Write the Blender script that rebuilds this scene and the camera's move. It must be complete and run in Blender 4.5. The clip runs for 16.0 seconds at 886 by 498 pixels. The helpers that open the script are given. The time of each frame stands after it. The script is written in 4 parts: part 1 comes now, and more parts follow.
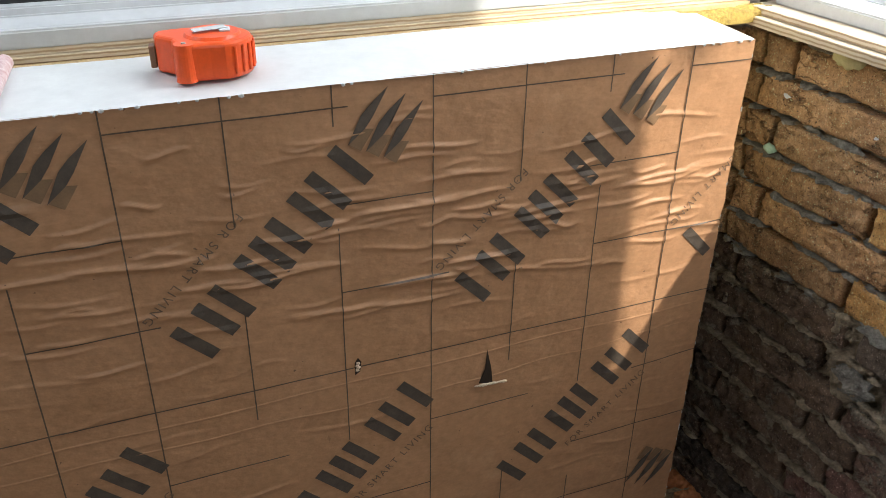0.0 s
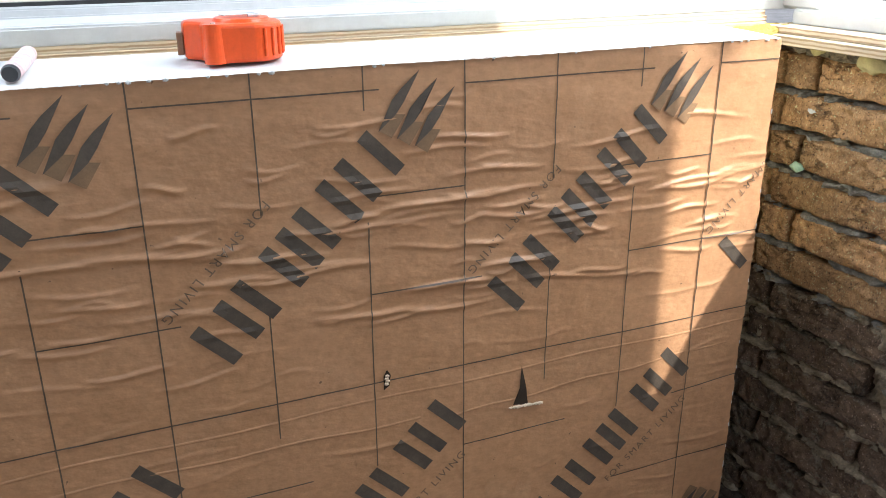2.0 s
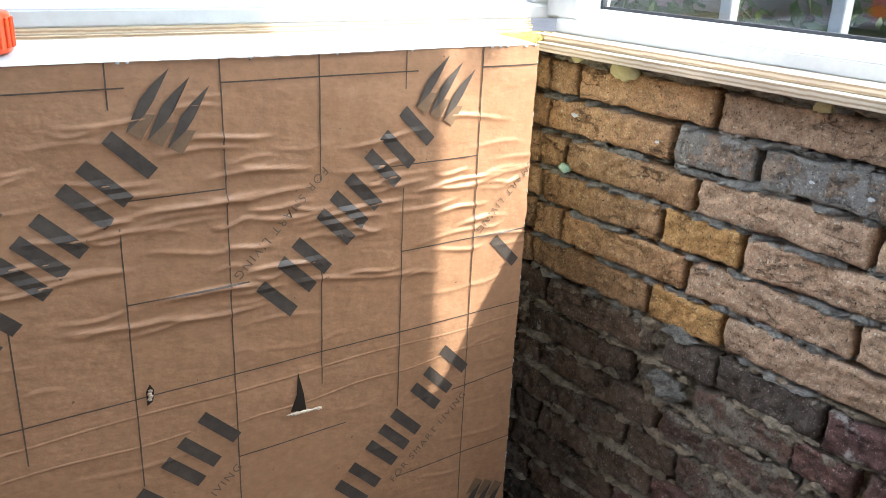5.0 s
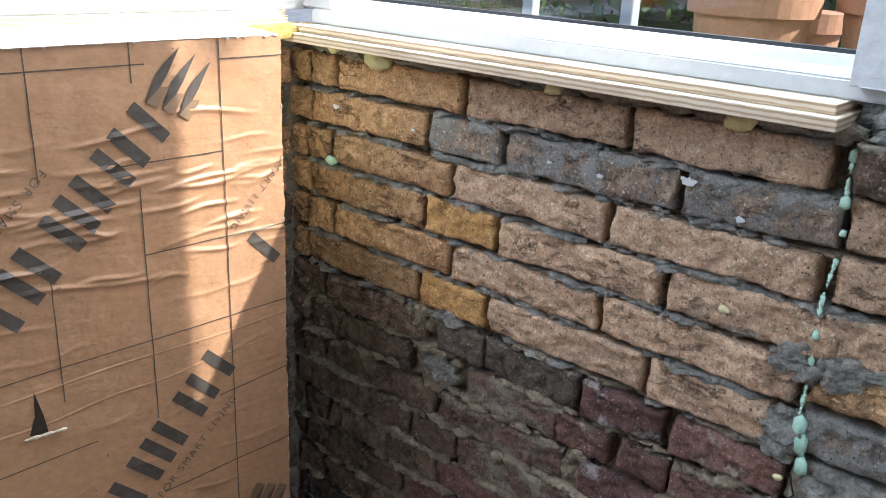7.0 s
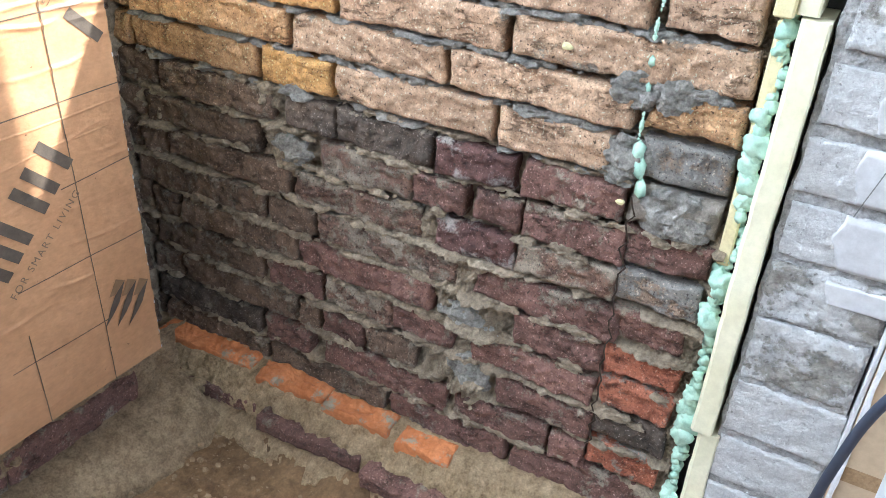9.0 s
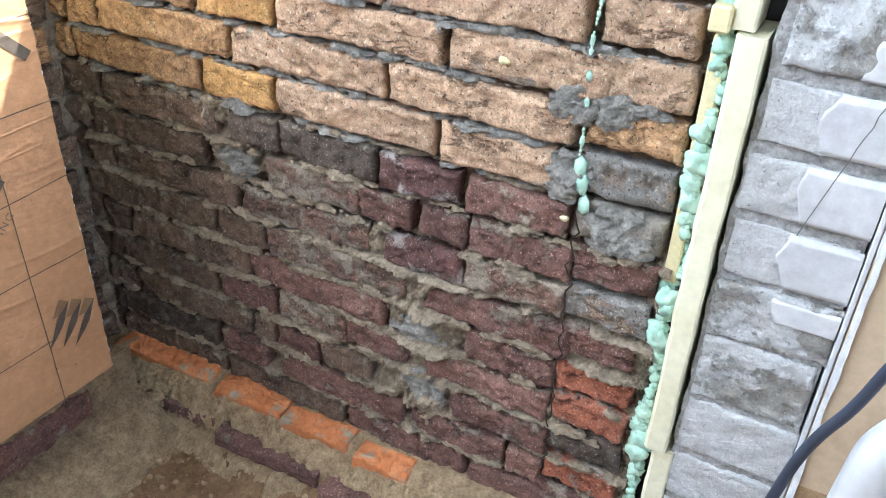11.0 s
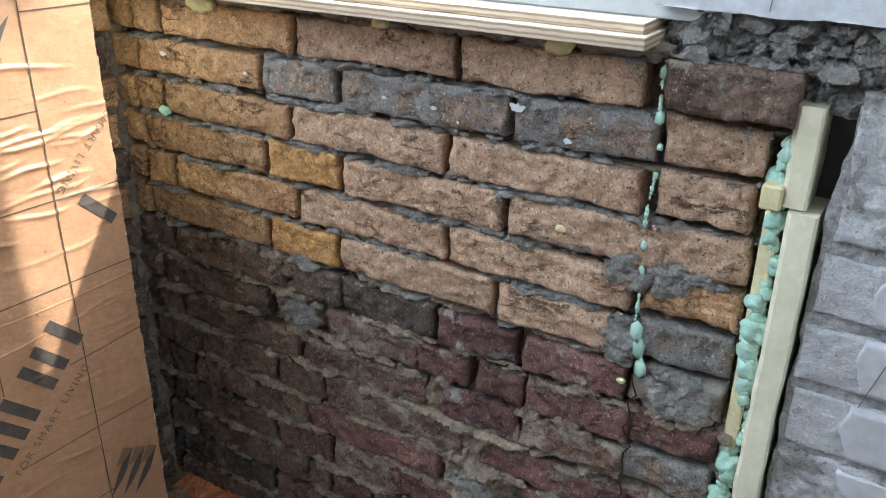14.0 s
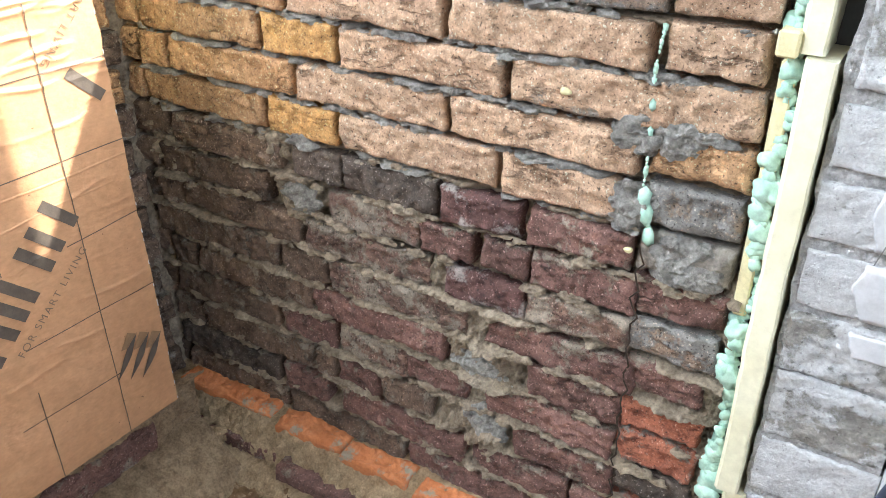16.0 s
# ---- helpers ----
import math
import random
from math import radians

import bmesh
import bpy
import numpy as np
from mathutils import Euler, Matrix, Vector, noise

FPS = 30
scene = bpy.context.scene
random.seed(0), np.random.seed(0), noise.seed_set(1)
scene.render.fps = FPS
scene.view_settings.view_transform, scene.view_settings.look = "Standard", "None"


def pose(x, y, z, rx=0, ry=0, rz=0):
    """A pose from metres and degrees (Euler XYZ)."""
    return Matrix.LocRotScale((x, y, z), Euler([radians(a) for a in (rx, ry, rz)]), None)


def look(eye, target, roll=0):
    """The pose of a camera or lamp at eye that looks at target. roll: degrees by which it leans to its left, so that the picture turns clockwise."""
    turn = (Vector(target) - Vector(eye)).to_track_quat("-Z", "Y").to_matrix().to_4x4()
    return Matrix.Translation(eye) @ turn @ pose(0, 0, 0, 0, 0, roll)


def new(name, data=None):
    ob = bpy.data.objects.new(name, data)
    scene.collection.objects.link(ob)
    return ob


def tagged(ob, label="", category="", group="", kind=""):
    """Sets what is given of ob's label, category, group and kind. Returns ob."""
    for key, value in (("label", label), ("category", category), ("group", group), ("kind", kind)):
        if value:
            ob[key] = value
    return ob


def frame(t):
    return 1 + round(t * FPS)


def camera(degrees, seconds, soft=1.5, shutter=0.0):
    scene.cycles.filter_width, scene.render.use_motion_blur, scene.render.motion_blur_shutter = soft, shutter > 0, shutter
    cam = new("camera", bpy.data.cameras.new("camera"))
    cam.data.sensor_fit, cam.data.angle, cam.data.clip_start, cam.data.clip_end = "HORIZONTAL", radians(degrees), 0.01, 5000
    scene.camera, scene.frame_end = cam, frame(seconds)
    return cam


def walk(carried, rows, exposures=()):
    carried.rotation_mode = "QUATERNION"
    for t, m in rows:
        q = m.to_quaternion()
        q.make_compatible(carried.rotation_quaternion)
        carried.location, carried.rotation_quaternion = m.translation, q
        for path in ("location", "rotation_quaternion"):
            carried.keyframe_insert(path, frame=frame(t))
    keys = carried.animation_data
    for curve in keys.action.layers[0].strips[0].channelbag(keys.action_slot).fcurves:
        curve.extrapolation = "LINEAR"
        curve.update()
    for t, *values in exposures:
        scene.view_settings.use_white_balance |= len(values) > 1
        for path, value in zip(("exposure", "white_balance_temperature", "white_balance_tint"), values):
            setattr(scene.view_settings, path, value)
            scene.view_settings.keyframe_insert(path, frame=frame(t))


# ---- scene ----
cam = camera(56.0, 16.0, soft=0.7)
PATH = [
    (0, (-0.832, -0.716, 1.262), (-0.167, 0.899, 0.286), 0.9),
    (0.5, (-0.843, -0.736, 1.162), (-0.141, 0.963, 0.374), 0.8),
    (1, (-0.852, -0.737, 1.161), (-0.145, 0.98, 0.417), 0.5),
    (1.5, (-0.867, -0.726, 1.145), (-0.162, 0.995, 0.412), -0.2),
    (2, (-0.872, -0.718, 1.136), (-0.154, 1.005, 0.416), -0.3),
    (2.5, (-0.868, -0.716, 1.128), (-0.136, 1.002, 0.413), -0.2),
    (3, (-0.864, -0.715, 1.125), (-0.107, 0.994, 0.411), 0.0),
    (3.5, (-0.864, -0.714, 1.125), (-0.068, 0.981, 0.422), 0.5),
    (4, (-0.858, -0.716, 1.124), (0.0, 0.947, 0.419), 1.0),
    (4.5, (-0.846, -0.719, 1.126), (0.098, 0.898, 0.422), 1.7),
    (5, (-0.822, -0.739, 1.131), (0.27, 0.785, 0.433), 2.6),
    (5.2, (-0.814, -0.748, 1.128), (0.337, 0.732, 0.433), 2.6),
    (7.5, (-0.732, -0.798, 1.124), (0.698, 0.388, 0.383), 2.5),
    (8, (-0.767, -0.767, 1.115), (0.714, 0.25, 0.235), 2.8),
    (8.5, (-0.77, -0.779, 1.087), (0.698, 0.137, 0.085), 2.9),
    (9, (-0.77, -0.802, 1.067), (0.698, 0.051, 0.01), 3.0),
    (9.2, (-0.771, -0.809, 1.065), (0.706, 0.007, -0.008), 3.2),
    (11.3, (-0.699, -0.833, 1.103), (0.752, 0.009, 0.013), 2.0),
    (11.5, (-0.699, -0.829, 1.116), (0.764, 0.032, 0.06), 1.8),
    (12, (-0.702, -0.83, 1.139), (0.797, 0.072, 0.17), 1.7),
    (12.5, (-0.705, -0.833, 1.163), (0.815, 0.105, 0.263), 1.5),
    (13, (-0.712, -0.829, 1.17), (0.816, 0.141, 0.32), 1.3),
    (13.5, (-0.717, -0.824, 1.164), (0.802, 0.175, 0.33), 0.9),
    (14, (-0.713, -0.825, 1.135), (0.794, 0.193, 0.303), 0.8),
    (14.5, (-0.712, -0.825, 1.111), (0.781, 0.197, 0.259), 0.6),
    (15, (-0.711, -0.829, 1.095), (0.756, 0.182, 0.186), 0.5),
    (15.5, (-0.706, -0.835, 1.082), (0.736, 0.165, 0.122), 0.0),
    (16, (-0.705, -0.832, 1.078), (0.713, 0.156, 0.071), -0.5),
]
EXPOSURES = [(0.0, 0.2, 6630, 10), (0.5, 0.83, 6480, 10), (1.5, 0.81, 6330, 10), (3.5, 0.9, 6030, 10), (5.2, 0.92, 5830, 9), (7.5, 0.86, 5690, 9), (8.0, 1.65, 5540, 8), (8.5, 1.98, 5690, 8), (9.2, 2.0, 5890, 9), (11.3, 2.0, 5890, 9), (12.0, 1.39, 5840, 8), (12.5, 0.62, 5790, 8), (13.5, 0.7, 5740, 8), (14.5, 1.38, 5840, 8), (16.0, 2.08, 6190, 10)]
walk(cam, [(t, look(eye, target, roll)) for t, eye, target, roll in PATH], EXPOSURES)

# ---- world, sun, exposure ----
world = bpy.data.worlds.new("sky")
scene.world = world
world.use_nodes = True
wn = world.node_tree.nodes
sky = wn.new("ShaderNodeTexSky")
sky.sky_type, sky.sun_disc = "NISHITA", False
SUN_WAY = Vector((-0.72, 1.0, -1.10))
sky.sun_elevation = math.atan2(-SUN_WAY.z, math.hypot(SUN_WAY.x, SUN_WAY.y))
sky.sun_rotation = math.atan2(-SUN_WAY.x, -SUN_WAY.y)
world.node_tree.links.new(sky.outputs[0], wn["Background"].inputs[0])
wn["Background"].inputs[1].default_value = 0.09
sun = new("sun", bpy.data.lights.new("sun", "SUN"))
sun.data.energy, sun.data.angle, sun.data.color = 5.0, radians(1.0), (1.0, 0.93, 0.82)
sun.matrix_world = look((3, -4, 4), Vector((3, -4, 4)) + SUN_WAY)


def window_light(name, at, target, sx, sy, watts, colour):
    lamp = new(name, bpy.data.lights.new(name, "AREA"))
    lamp.data.shape, lamp.data.size, lamp.data.size_y = "RECTANGLE", sx, sy
    lamp.data.energy, lamp.data.color = watts, colour
    lamp.matrix_world = look(at, target)


# added fill lamp in an assumed opening behind the viewer, never in view
window_light("fill_back_opening", (-0.95, -3.0, 1.98), (-0.7, 0, 0.7), 1.5, 0.5, 4.8, (0.88, 0.94, 1.0))
# daylight through the long window and the side window
window_light("daylight_long_window", (-1.2, 0.27, 1.95), (-0.8, -1.0, 0.5), 2.2, 0.35, 17, (0.86, 0.93, 1.0))
window_light("daylight_side_window", (0.13, -0.20, 1.72), (-1.2, -0.5, 0.5), 0.62, 0.75, 8.5, (0.88, 0.94, 1.0))


# ---- materials ----
def ramp(nt, src, stops):
    r = nt.nodes.new("ShaderNodeValToRGB")
    while len(r.color_ramp.elements) < len(stops):
        r.color_ramp.elements.new(0.5)
    for e, (p, c) in zip(r.color_ramp.elements, stops):
        e.position, e.color = p, (*c, 1)
    nt.links.new(src, r.inputs[0])
    return r.outputs[0]


def tex(nt, scale, detail=6, rough=0.6, stretch=(1, 1, 1), seed_by_object=False):
    co = nt.nodes.new("ShaderNodeTexCoord")
    mp = nt.nodes.new("ShaderNodeMapping")
    mp.inputs["Scale"].default_value = stretch
    oi = nt.nodes.new("ShaderNodeObjectInfo")
    shift = nt.nodes.new("ShaderNodeVectorMath")
    shift.operation, shift.inputs[1].default_value = "MULTIPLY_ADD", (5.3, 7.1, 6.7)
    nt.links.new(oi.outputs["Location"], shift.inputs[0])
    nt.links.new(co.outputs["Object"], shift.inputs[2])
    nt.links.new(shift.outputs[0], mp.inputs[0])
    n = nt.nodes.new("ShaderNodeTexNoise")
    n.inputs["Scale"].default_value, n.inputs["Detail"].default_value, n.inputs["Roughness"].default_value = scale, detail, rough
    nt.links.new(mp.outputs[0], n.inputs["Vector"])
    return n.outputs[0]


def mix(nt, a, b, fac, mode="MIX"):
    m = nt.nodes.new("ShaderNodeMix")
    m.data_type, m.blend_type = "RGBA", mode
    for sock, v in ((m.inputs[0], fac), (m.inputs[6], a), (m.inputs[7], b)):
        if isinstance(v, (int, float)):
            sock.default_value = v
        elif isinstance(v, tuple):
            sock.default_value = (*v, 1)
        else:
            nt.links.new(v, sock)
    return m.outputs[2]


def bump(nt, shader, *layers):
    last = None
    for height, strength, dist in layers:
        b = nt.nodes.new("ShaderNodeBump")
        b.inputs["Strength"].default_value, b.inputs["Distance"].default_value = strength, dist
        nt.links.new(height, b.inputs["Height"])
        if last:
            nt.links.new(last, b.inputs["Normal"])
        last = b.outputs[0]
    nt.links.new(last, shader.inputs["Normal"])


def material(name, roughness=0.8, metal=0.0):
    m = bpy.data.materials.new(name)
    m.use_nodes = True
    s = m.node_tree.nodes["Principled BSDF"]
    s.inputs["Roughness"].default_value, s.inputs["Metallic"].default_value = roughness, metal
    return m, m.node_tree, s


def rough_stuff(name, dark, light, scale, roughness=0.85, grain=0.5, dist=0.002, stretch=(1, 1, 1), vary=0.0, speck=None, speck_at=0.66):
    """A surface with stains, grain and relief; vary: how far pieces differ from one another."""
    m, nt, s = material(name, roughness)
    a = tex(nt, scale * 2, 8, 0.65, stretch)
    b = tex(nt, scale * 16, 6, 0.7, stretch)
    c = ramp(nt, a, [(0.3, dark), (0.7, light)])
    tone = 0.12 + 0.48 * min(1, grain)
    c = mix(nt, c, ramp(nt, b, [(0.3, (0.55, 0.55, 0.55)), (0.7, (1.25, 1.25, 1.25))]), tone, "MULTIPLY")
    if grain > 0.8:
        lumps = tex(nt, scale * 6, 7, 0.7, stretch)
        c = mix(nt, c, ramp(nt, lumps, [(0.3, (0.5, 0.48, 0.46)), (0.5, (1, 1, 1)), (0.7, (1.35, 1.35, 1.35))]), 0.75, "MULTIPLY")
    if speck:
        c = mix(nt, c, speck, ramp(nt, tex(nt, scale * 2.3, 9, 0.72), [(speck_at, (0, 0, 0)), (speck_at + 0.06, (1, 1, 1))]))
    if vary:
        oi = nt.nodes.new("ShaderNodeObjectInfo")
        c = mix(nt, c, ramp(nt, oi.outputs["Random"], [(0.0, (1 - vary, 1 - vary, 1 - vary)), (1.0, (1 + vary, 1 + vary * 0.9, 1 + vary * 0.8))]), 1.0, "MULTIPLY")
    nt.links.new(c, s.inputs["Base Color"])
    relief = [(a, grain * 0.6, dist), (b, grain, dist * 0.28), (tex(nt, scale * 60, 3, 0.6), grain * 0.5, dist * 0.10)]
    if grain > 0.8:
        relief.insert(1, (lumps, 0.9, dist * 0.7))
    bump(nt, s, *relief)
    return m


GREY_DUST = (0.31, 0.28, 0.24)
SANDY_DUST = (0.30, 0.258, 0.205)


def brick_material(name, dark, light, vary, dusty, dust=GREY_DUST, residue=0.10):
    """Hand-made brick: mottled body, sandy grain, dark pits, cracks and folds, mortar residue thickest along its bed edges."""
    m, nt, s = material(name, 0.92)
    body, mid, fine = tex(nt, 16, 8, 0.65), tex(nt, 95, 7, 0.7), tex(nt, 420, 4, 0.7)
    c = ramp(nt, body, [(0.28, dark), (0.72, light)])
    c = mix(nt, c, ramp(nt, mid, [(0.28, (0.55, 0.53, 0.52)), (0.5, (1.05, 1.05, 1.05)), (0.72, (1.45, 1.43, 1.4))]), 0.9, "MULTIPLY")
    c = mix(nt, c, ramp(nt, fine, [(0.3, (0.6, 0.6, 0.6)), (0.7, (1.4, 1.4, 1.4))]), 0.8, "MULTIPLY")
    folds = ramp(nt, tex(nt, 26, 5, 0.6, (1, 0.6, 1.7)), [(0.47, (1, 1, 1)), (0.495, (0, 0, 0)), (0.505, (0, 0, 0)), (0.53, (1, 1, 1))])
    gate = ramp(nt, tex(nt, 13, 3), [(0.50, (1, 1, 1)), (0.60, (0, 0, 0))])
    folds = mix(nt, folds, (1.0, 1.0, 1.0), gate)
    c = mix(nt, c, mix(nt, (0.40, 0.36, 0.34), (1.0, 1.0, 1.0), folds), 0.62, "MULTIPLY")
    co = nt.nodes.new("ShaderNodeTexCoord")
    xyz = nt.nodes.new("ShaderNodeSeparateXYZ")
    nt.links.new(co.outputs["Object"], xyz.inputs[0])
    edge = nt.nodes.new("ShaderNodeMath")
    edge.operation, edge.inputs[1].default_value = "MULTIPLY", 1 / 0.022
    nt.links.new(xyz.outputs["Z"], edge.inputs[0])
    rim = nt.nodes.new("ShaderNodeMath")
    rim.operation, rim.inputs[1].default_value = "POWER", 2.0
    nt.links.new(edge.outputs[0], rim.inputs[0])
    lift = nt.nodes.new("ShaderNodeMath")
    lift.operation, lift.inputs[1].default_value = "MULTIPLY_ADD", residue
    nt.links.new(rim.outputs[0], lift.inputs[0])
    nt.links.new(tex(nt, 24, 10, 0.75), lift.inputs[2])
    dusty_where = ramp(nt, lift.outputs[0], [(dusty, (0, 0, 0)), (dusty + 0.07, (1, 1, 1))])
    c = mix(nt, c, mix(nt, dust, ramp(nt, fine, [(0.3, (0.6, 0.6, 0.6)), (0.7, (1.25, 1.25, 1.25))]), 0.8, "MULTIPLY"), dusty_where)
    grit = tex(nt, 330, 2, 0.5)
    c = mix(nt, c, tuple(min(0.65, 0.10 + 1.6 * v) for v in light), ramp(nt, grit, [(0.64, (0, 0, 0)), (0.68, (0.8, 0.8, 0.8))]))
    c = mix(nt, c, (0.03, 0.025, 0.02), ramp(nt, grit, [(0.31, (0.8, 0.8, 0.8)), (0.36, (0, 0, 0))]))
    oi = nt.nodes.new("ShaderNodeObjectInfo")
    c = mix(nt, c, ramp(nt, oi.outputs["Random"], [(0.0, (1 - vary, 1 - vary, 1 - vary)), (1.0, (1 + vary, 1 + vary * 0.9, 1 + vary * 0.8))]), 1.0, "MULTIPLY")
    nt.links.new(c, s.inputs["Base Color"])
    bump(nt, s, (tex(nt, 38, 4, 0.6), 0.6, 0.006), (dusty_where, 0.7, 0.0025), (folds, 1.0, 0.0035), (mid, 1.0, 0.0032), (fine, 1.0, 0.0011))
    return m


BRICK = {
    # orange brick; part of its warmth is painted-in bounce light from the sunlit board
    "o": brick_material("orange_and_bounce_brick", (0.335, 0.192, 0.098), (0.53, 0.33, 0.18), 0.14, 0.66),
    "y": brick_material("yellow_brick", (0.39, 0.208, 0.075), (0.53, 0.315, 0.125), 0.08, 0.68),
    "t": brick_material("pinkish_tan_brick", (0.34, 0.222, 0.148), (0.53, 0.372, 0.255), 0.14, 0.65),
    "g": brick_material("mortar_smeared_brick", (0.25, 0.168, 0.120), (0.37, 0.29, 0.225), 0.12, 0.47, (0.29, 0.28, 0.265)),
    # dark sooty brown, darkened further to stand in for the lower corner's shade
    "d": brick_material("sooty_shaded_brown_brick", (0.088, 0.060, 0.044), (0.225, 0.152, 0.108), 0.22, 0.565, SANDY_DUST, 0.08),
    "p": brick_material("purple_hard_brick", (0.100, 0.053, 0.045), (0.228, 0.124, 0.102), 0.20, 0.575, SANDY_DUST, 0.08),
    "x": brick_material("dusty_purple_brick", (0.122, 0.072, 0.055), (0.255, 0.157, 0.120), 0.15, 0.505, SANDY_DUST, 0.09),
    "w": brick_material("crusted_purple_brick", (0.060, 0.031, 0.029), (0.165, 0.082, 0.073), 0.1, 0.545, (0.36, 0.32, 0.30), 0.05),
    "b": brick_material("black_fired_brick", (0.050, 0.040, 0.034), (0.135, 0.104, 0.084), 0.15, 0.595, SANDY_DUST, 0.08),
    "r": brick_material("soft_red_brick", (0.27, 0.088, 0.052), (0.43, 0.160, 0.095), 0.1, 0.60),
    "c": rough_stuff("cement_patch", (0.29, 0.26, 0.225), (0.44, 0.40, 0.345), 16, vary=0.05, grain=1.0, dist=0.007),
}
MORTAR = rough_stuff("lime_mortar", (0.215, 0.172, 0.122), (0.45, 0.37, 0.272), 14, grain=1.0, dist=0.008, speck=(0.15, 0.11, 0.075), speck_at=0.63)
CEMENT = rough_stuff("grey_cement", (0.235, 0.226, 0.21), (0.42, 0.405, 0.375), 18, grain=1.0, dist=0.008, speck=(0.14, 0.13, 0.115), speck_at=0.64)
SOIL = rough_stuff("dry_soil", (0.15, 0.085, 0.038), (0.31, 0.192, 0.096), 9, grain=1.0, dist=0.008, speck=(0.42, 0.32, 0.21), speck_at=0.66)
PLASTER = rough_stuff("white_textured_plaster", (0.56, 0.58, 0.61), (0.62, 0.64, 0.67), 5, grain=0.5, dist=0.004)
FOAM_GREEN = rough_stuff("mint_expanding_foam", (0.32, 0.56, 0.46), (0.54, 0.75, 0.63), 20, roughness=0.6, grain=0.3)
FOAM_CREAM = rough_stuff("cream_expanding_foam", (0.60, 0.55, 0.30), (0.74, 0.69, 0.42), 20, roughness=0.6, grain=0.3)
PIR = rough_stuff("cream_insulation_foam", (0.66, 0.60, 0.34), (0.78, 0.72, 0.46), 14, roughness=0.8, grain=0.3)
PIR_SKIN = rough_stuff("pale_insulation_skin", (0.70, 0.68, 0.48), (0.80, 0.78, 0.60), 6, roughness=0.55, grain=0.2)
WOOL = rough_stuff("mustard_mineral_wool", (0.20, 0.14, 0.03), (0.42, 0.30, 0.07), 40, grain=1.0)
UPVC = rough_stuff("white_plastic_frame", (0.50, 0.52, 0.54), (0.57, 0.59, 0.61), 4, roughness=0.35, grain=0.03)
TOP_WHITE = rough_stuff("white_sheet", (0.55, 0.565, 0.58), (0.63, 0.645, 0.65), 3, roughness=0.6, grain=0.03)
TERRACOTTA = rough_stuff("terracotta", (0.50, 0.24, 0.13), (0.62, 0.33, 0.20), 6, grain=0.3)
WOOD = rough_stuff("raw_pine", (0.50, 0.34, 0.17), (0.66, 0.49, 0.28), 20, grain=0.3, stretch=(1, 0.08, 1))
GASKET_AND_GAP = rough_stuff("dark_gasket_and_gap", (0.02, 0.022, 0.025), (0.05, 0.05, 0.055), 10, roughness=0.5, grain=0.1)
INSIDE_WALL = rough_stuff("grey_white_wall", (0.55, 0.54, 0.52), (0.66, 0.65, 0.62), 3, grain=0.3)
INK_LINE = rough_stuff("thin_dark_print", (0.075, 0.055, 0.040), (0.12, 0.085, 0.058), 30, roughness=0.5, grain=0.1)
INK = rough_stuff("dark_print", (0.062, 0.052, 0.045), (0.115, 0.092, 0.072), 30, roughness=0.5, grain=0.1)
INK_SMALL = rough_stuff("worn_small_print", (0.12, 0.085, 0.06), (0.21, 0.14, 0.09), 60, roughness=0.5, grain=0.2)
INK_FAINT = rough_stuff("faded_print", (0.20, 0.125, 0.07), (0.27, 0.165, 0.09), 30, roughness=0.5, grain=0.1)


def kraft_material():
    m, nt, s = material("brown_kraft_facing", 0.42)
    a = tex(nt, 3, 5)
    b = tex(nt, 90, 4)
    c = ramp(nt, a, [(0.3, (0.405, 0.222, 0.116)), (0.7, (0.475, 0.268, 0.146))])
    c = mix(nt, c, ramp(nt, b, [(0.3, (0.88, 0.88, 0.88)), (0.7, (1.1, 1.1, 1.1))]), 0.8, "MULTIPLY")
    fibre = tex(nt, 260, 3, 0.6, (0.35, 1, 1))
    c = mix(nt, c, ramp(nt, fibre, [(0.3, (0.9, 0.89, 0.88)), (0.7, (1.08, 1.08, 1.08))]), 0.8, "MULTIPLY")
    # handling scuffs, dirt specks and paler rubbed places
    c = mix(nt, c, (0.20, 0.105, 0.055), ramp(nt, tex(nt, 34, 6, 0.7, (1.6, 1, 0.5)), [(0.665, (0, 0, 0)), (0.73, (0.6, 0.6, 0.6))]))
    c = mix(nt, c, (0.10, 0.06, 0.035), ramp(nt, tex(nt, 120, 2, 0.5), [(0.73, (0, 0, 0)), (0.76, (0.8, 0.8, 0.8))]))
    c = mix(nt, c, (0.58, 0.38, 0.235), ramp(nt, tex(nt, 9, 7, 0.7), [(0.58, (0, 0, 0)), (0.75, (0.55, 0.55, 0.55))]))
    nt.links.new(c, s.inputs["Base Color"])
    nt.links.new(ramp(nt, tex(nt, 12, 6), [(0.3, (0.36, 0.36, 0.36)), (0.7, (0.55, 0.55, 0.55))]), s.inputs["Roughness"])
    bump(nt, s, (tex(nt, 14, 4, 0.5, (0.7, 1, 1.6)), 0.5, 0.006), (tex(nt, 48, 3, 0.5, (1, 1, 1.5)), 0.45, 0.0025), (b, 0.15, 0.001), (fibre, 0.12, 0.0005))
    return m


KRAFT = kraft_material()


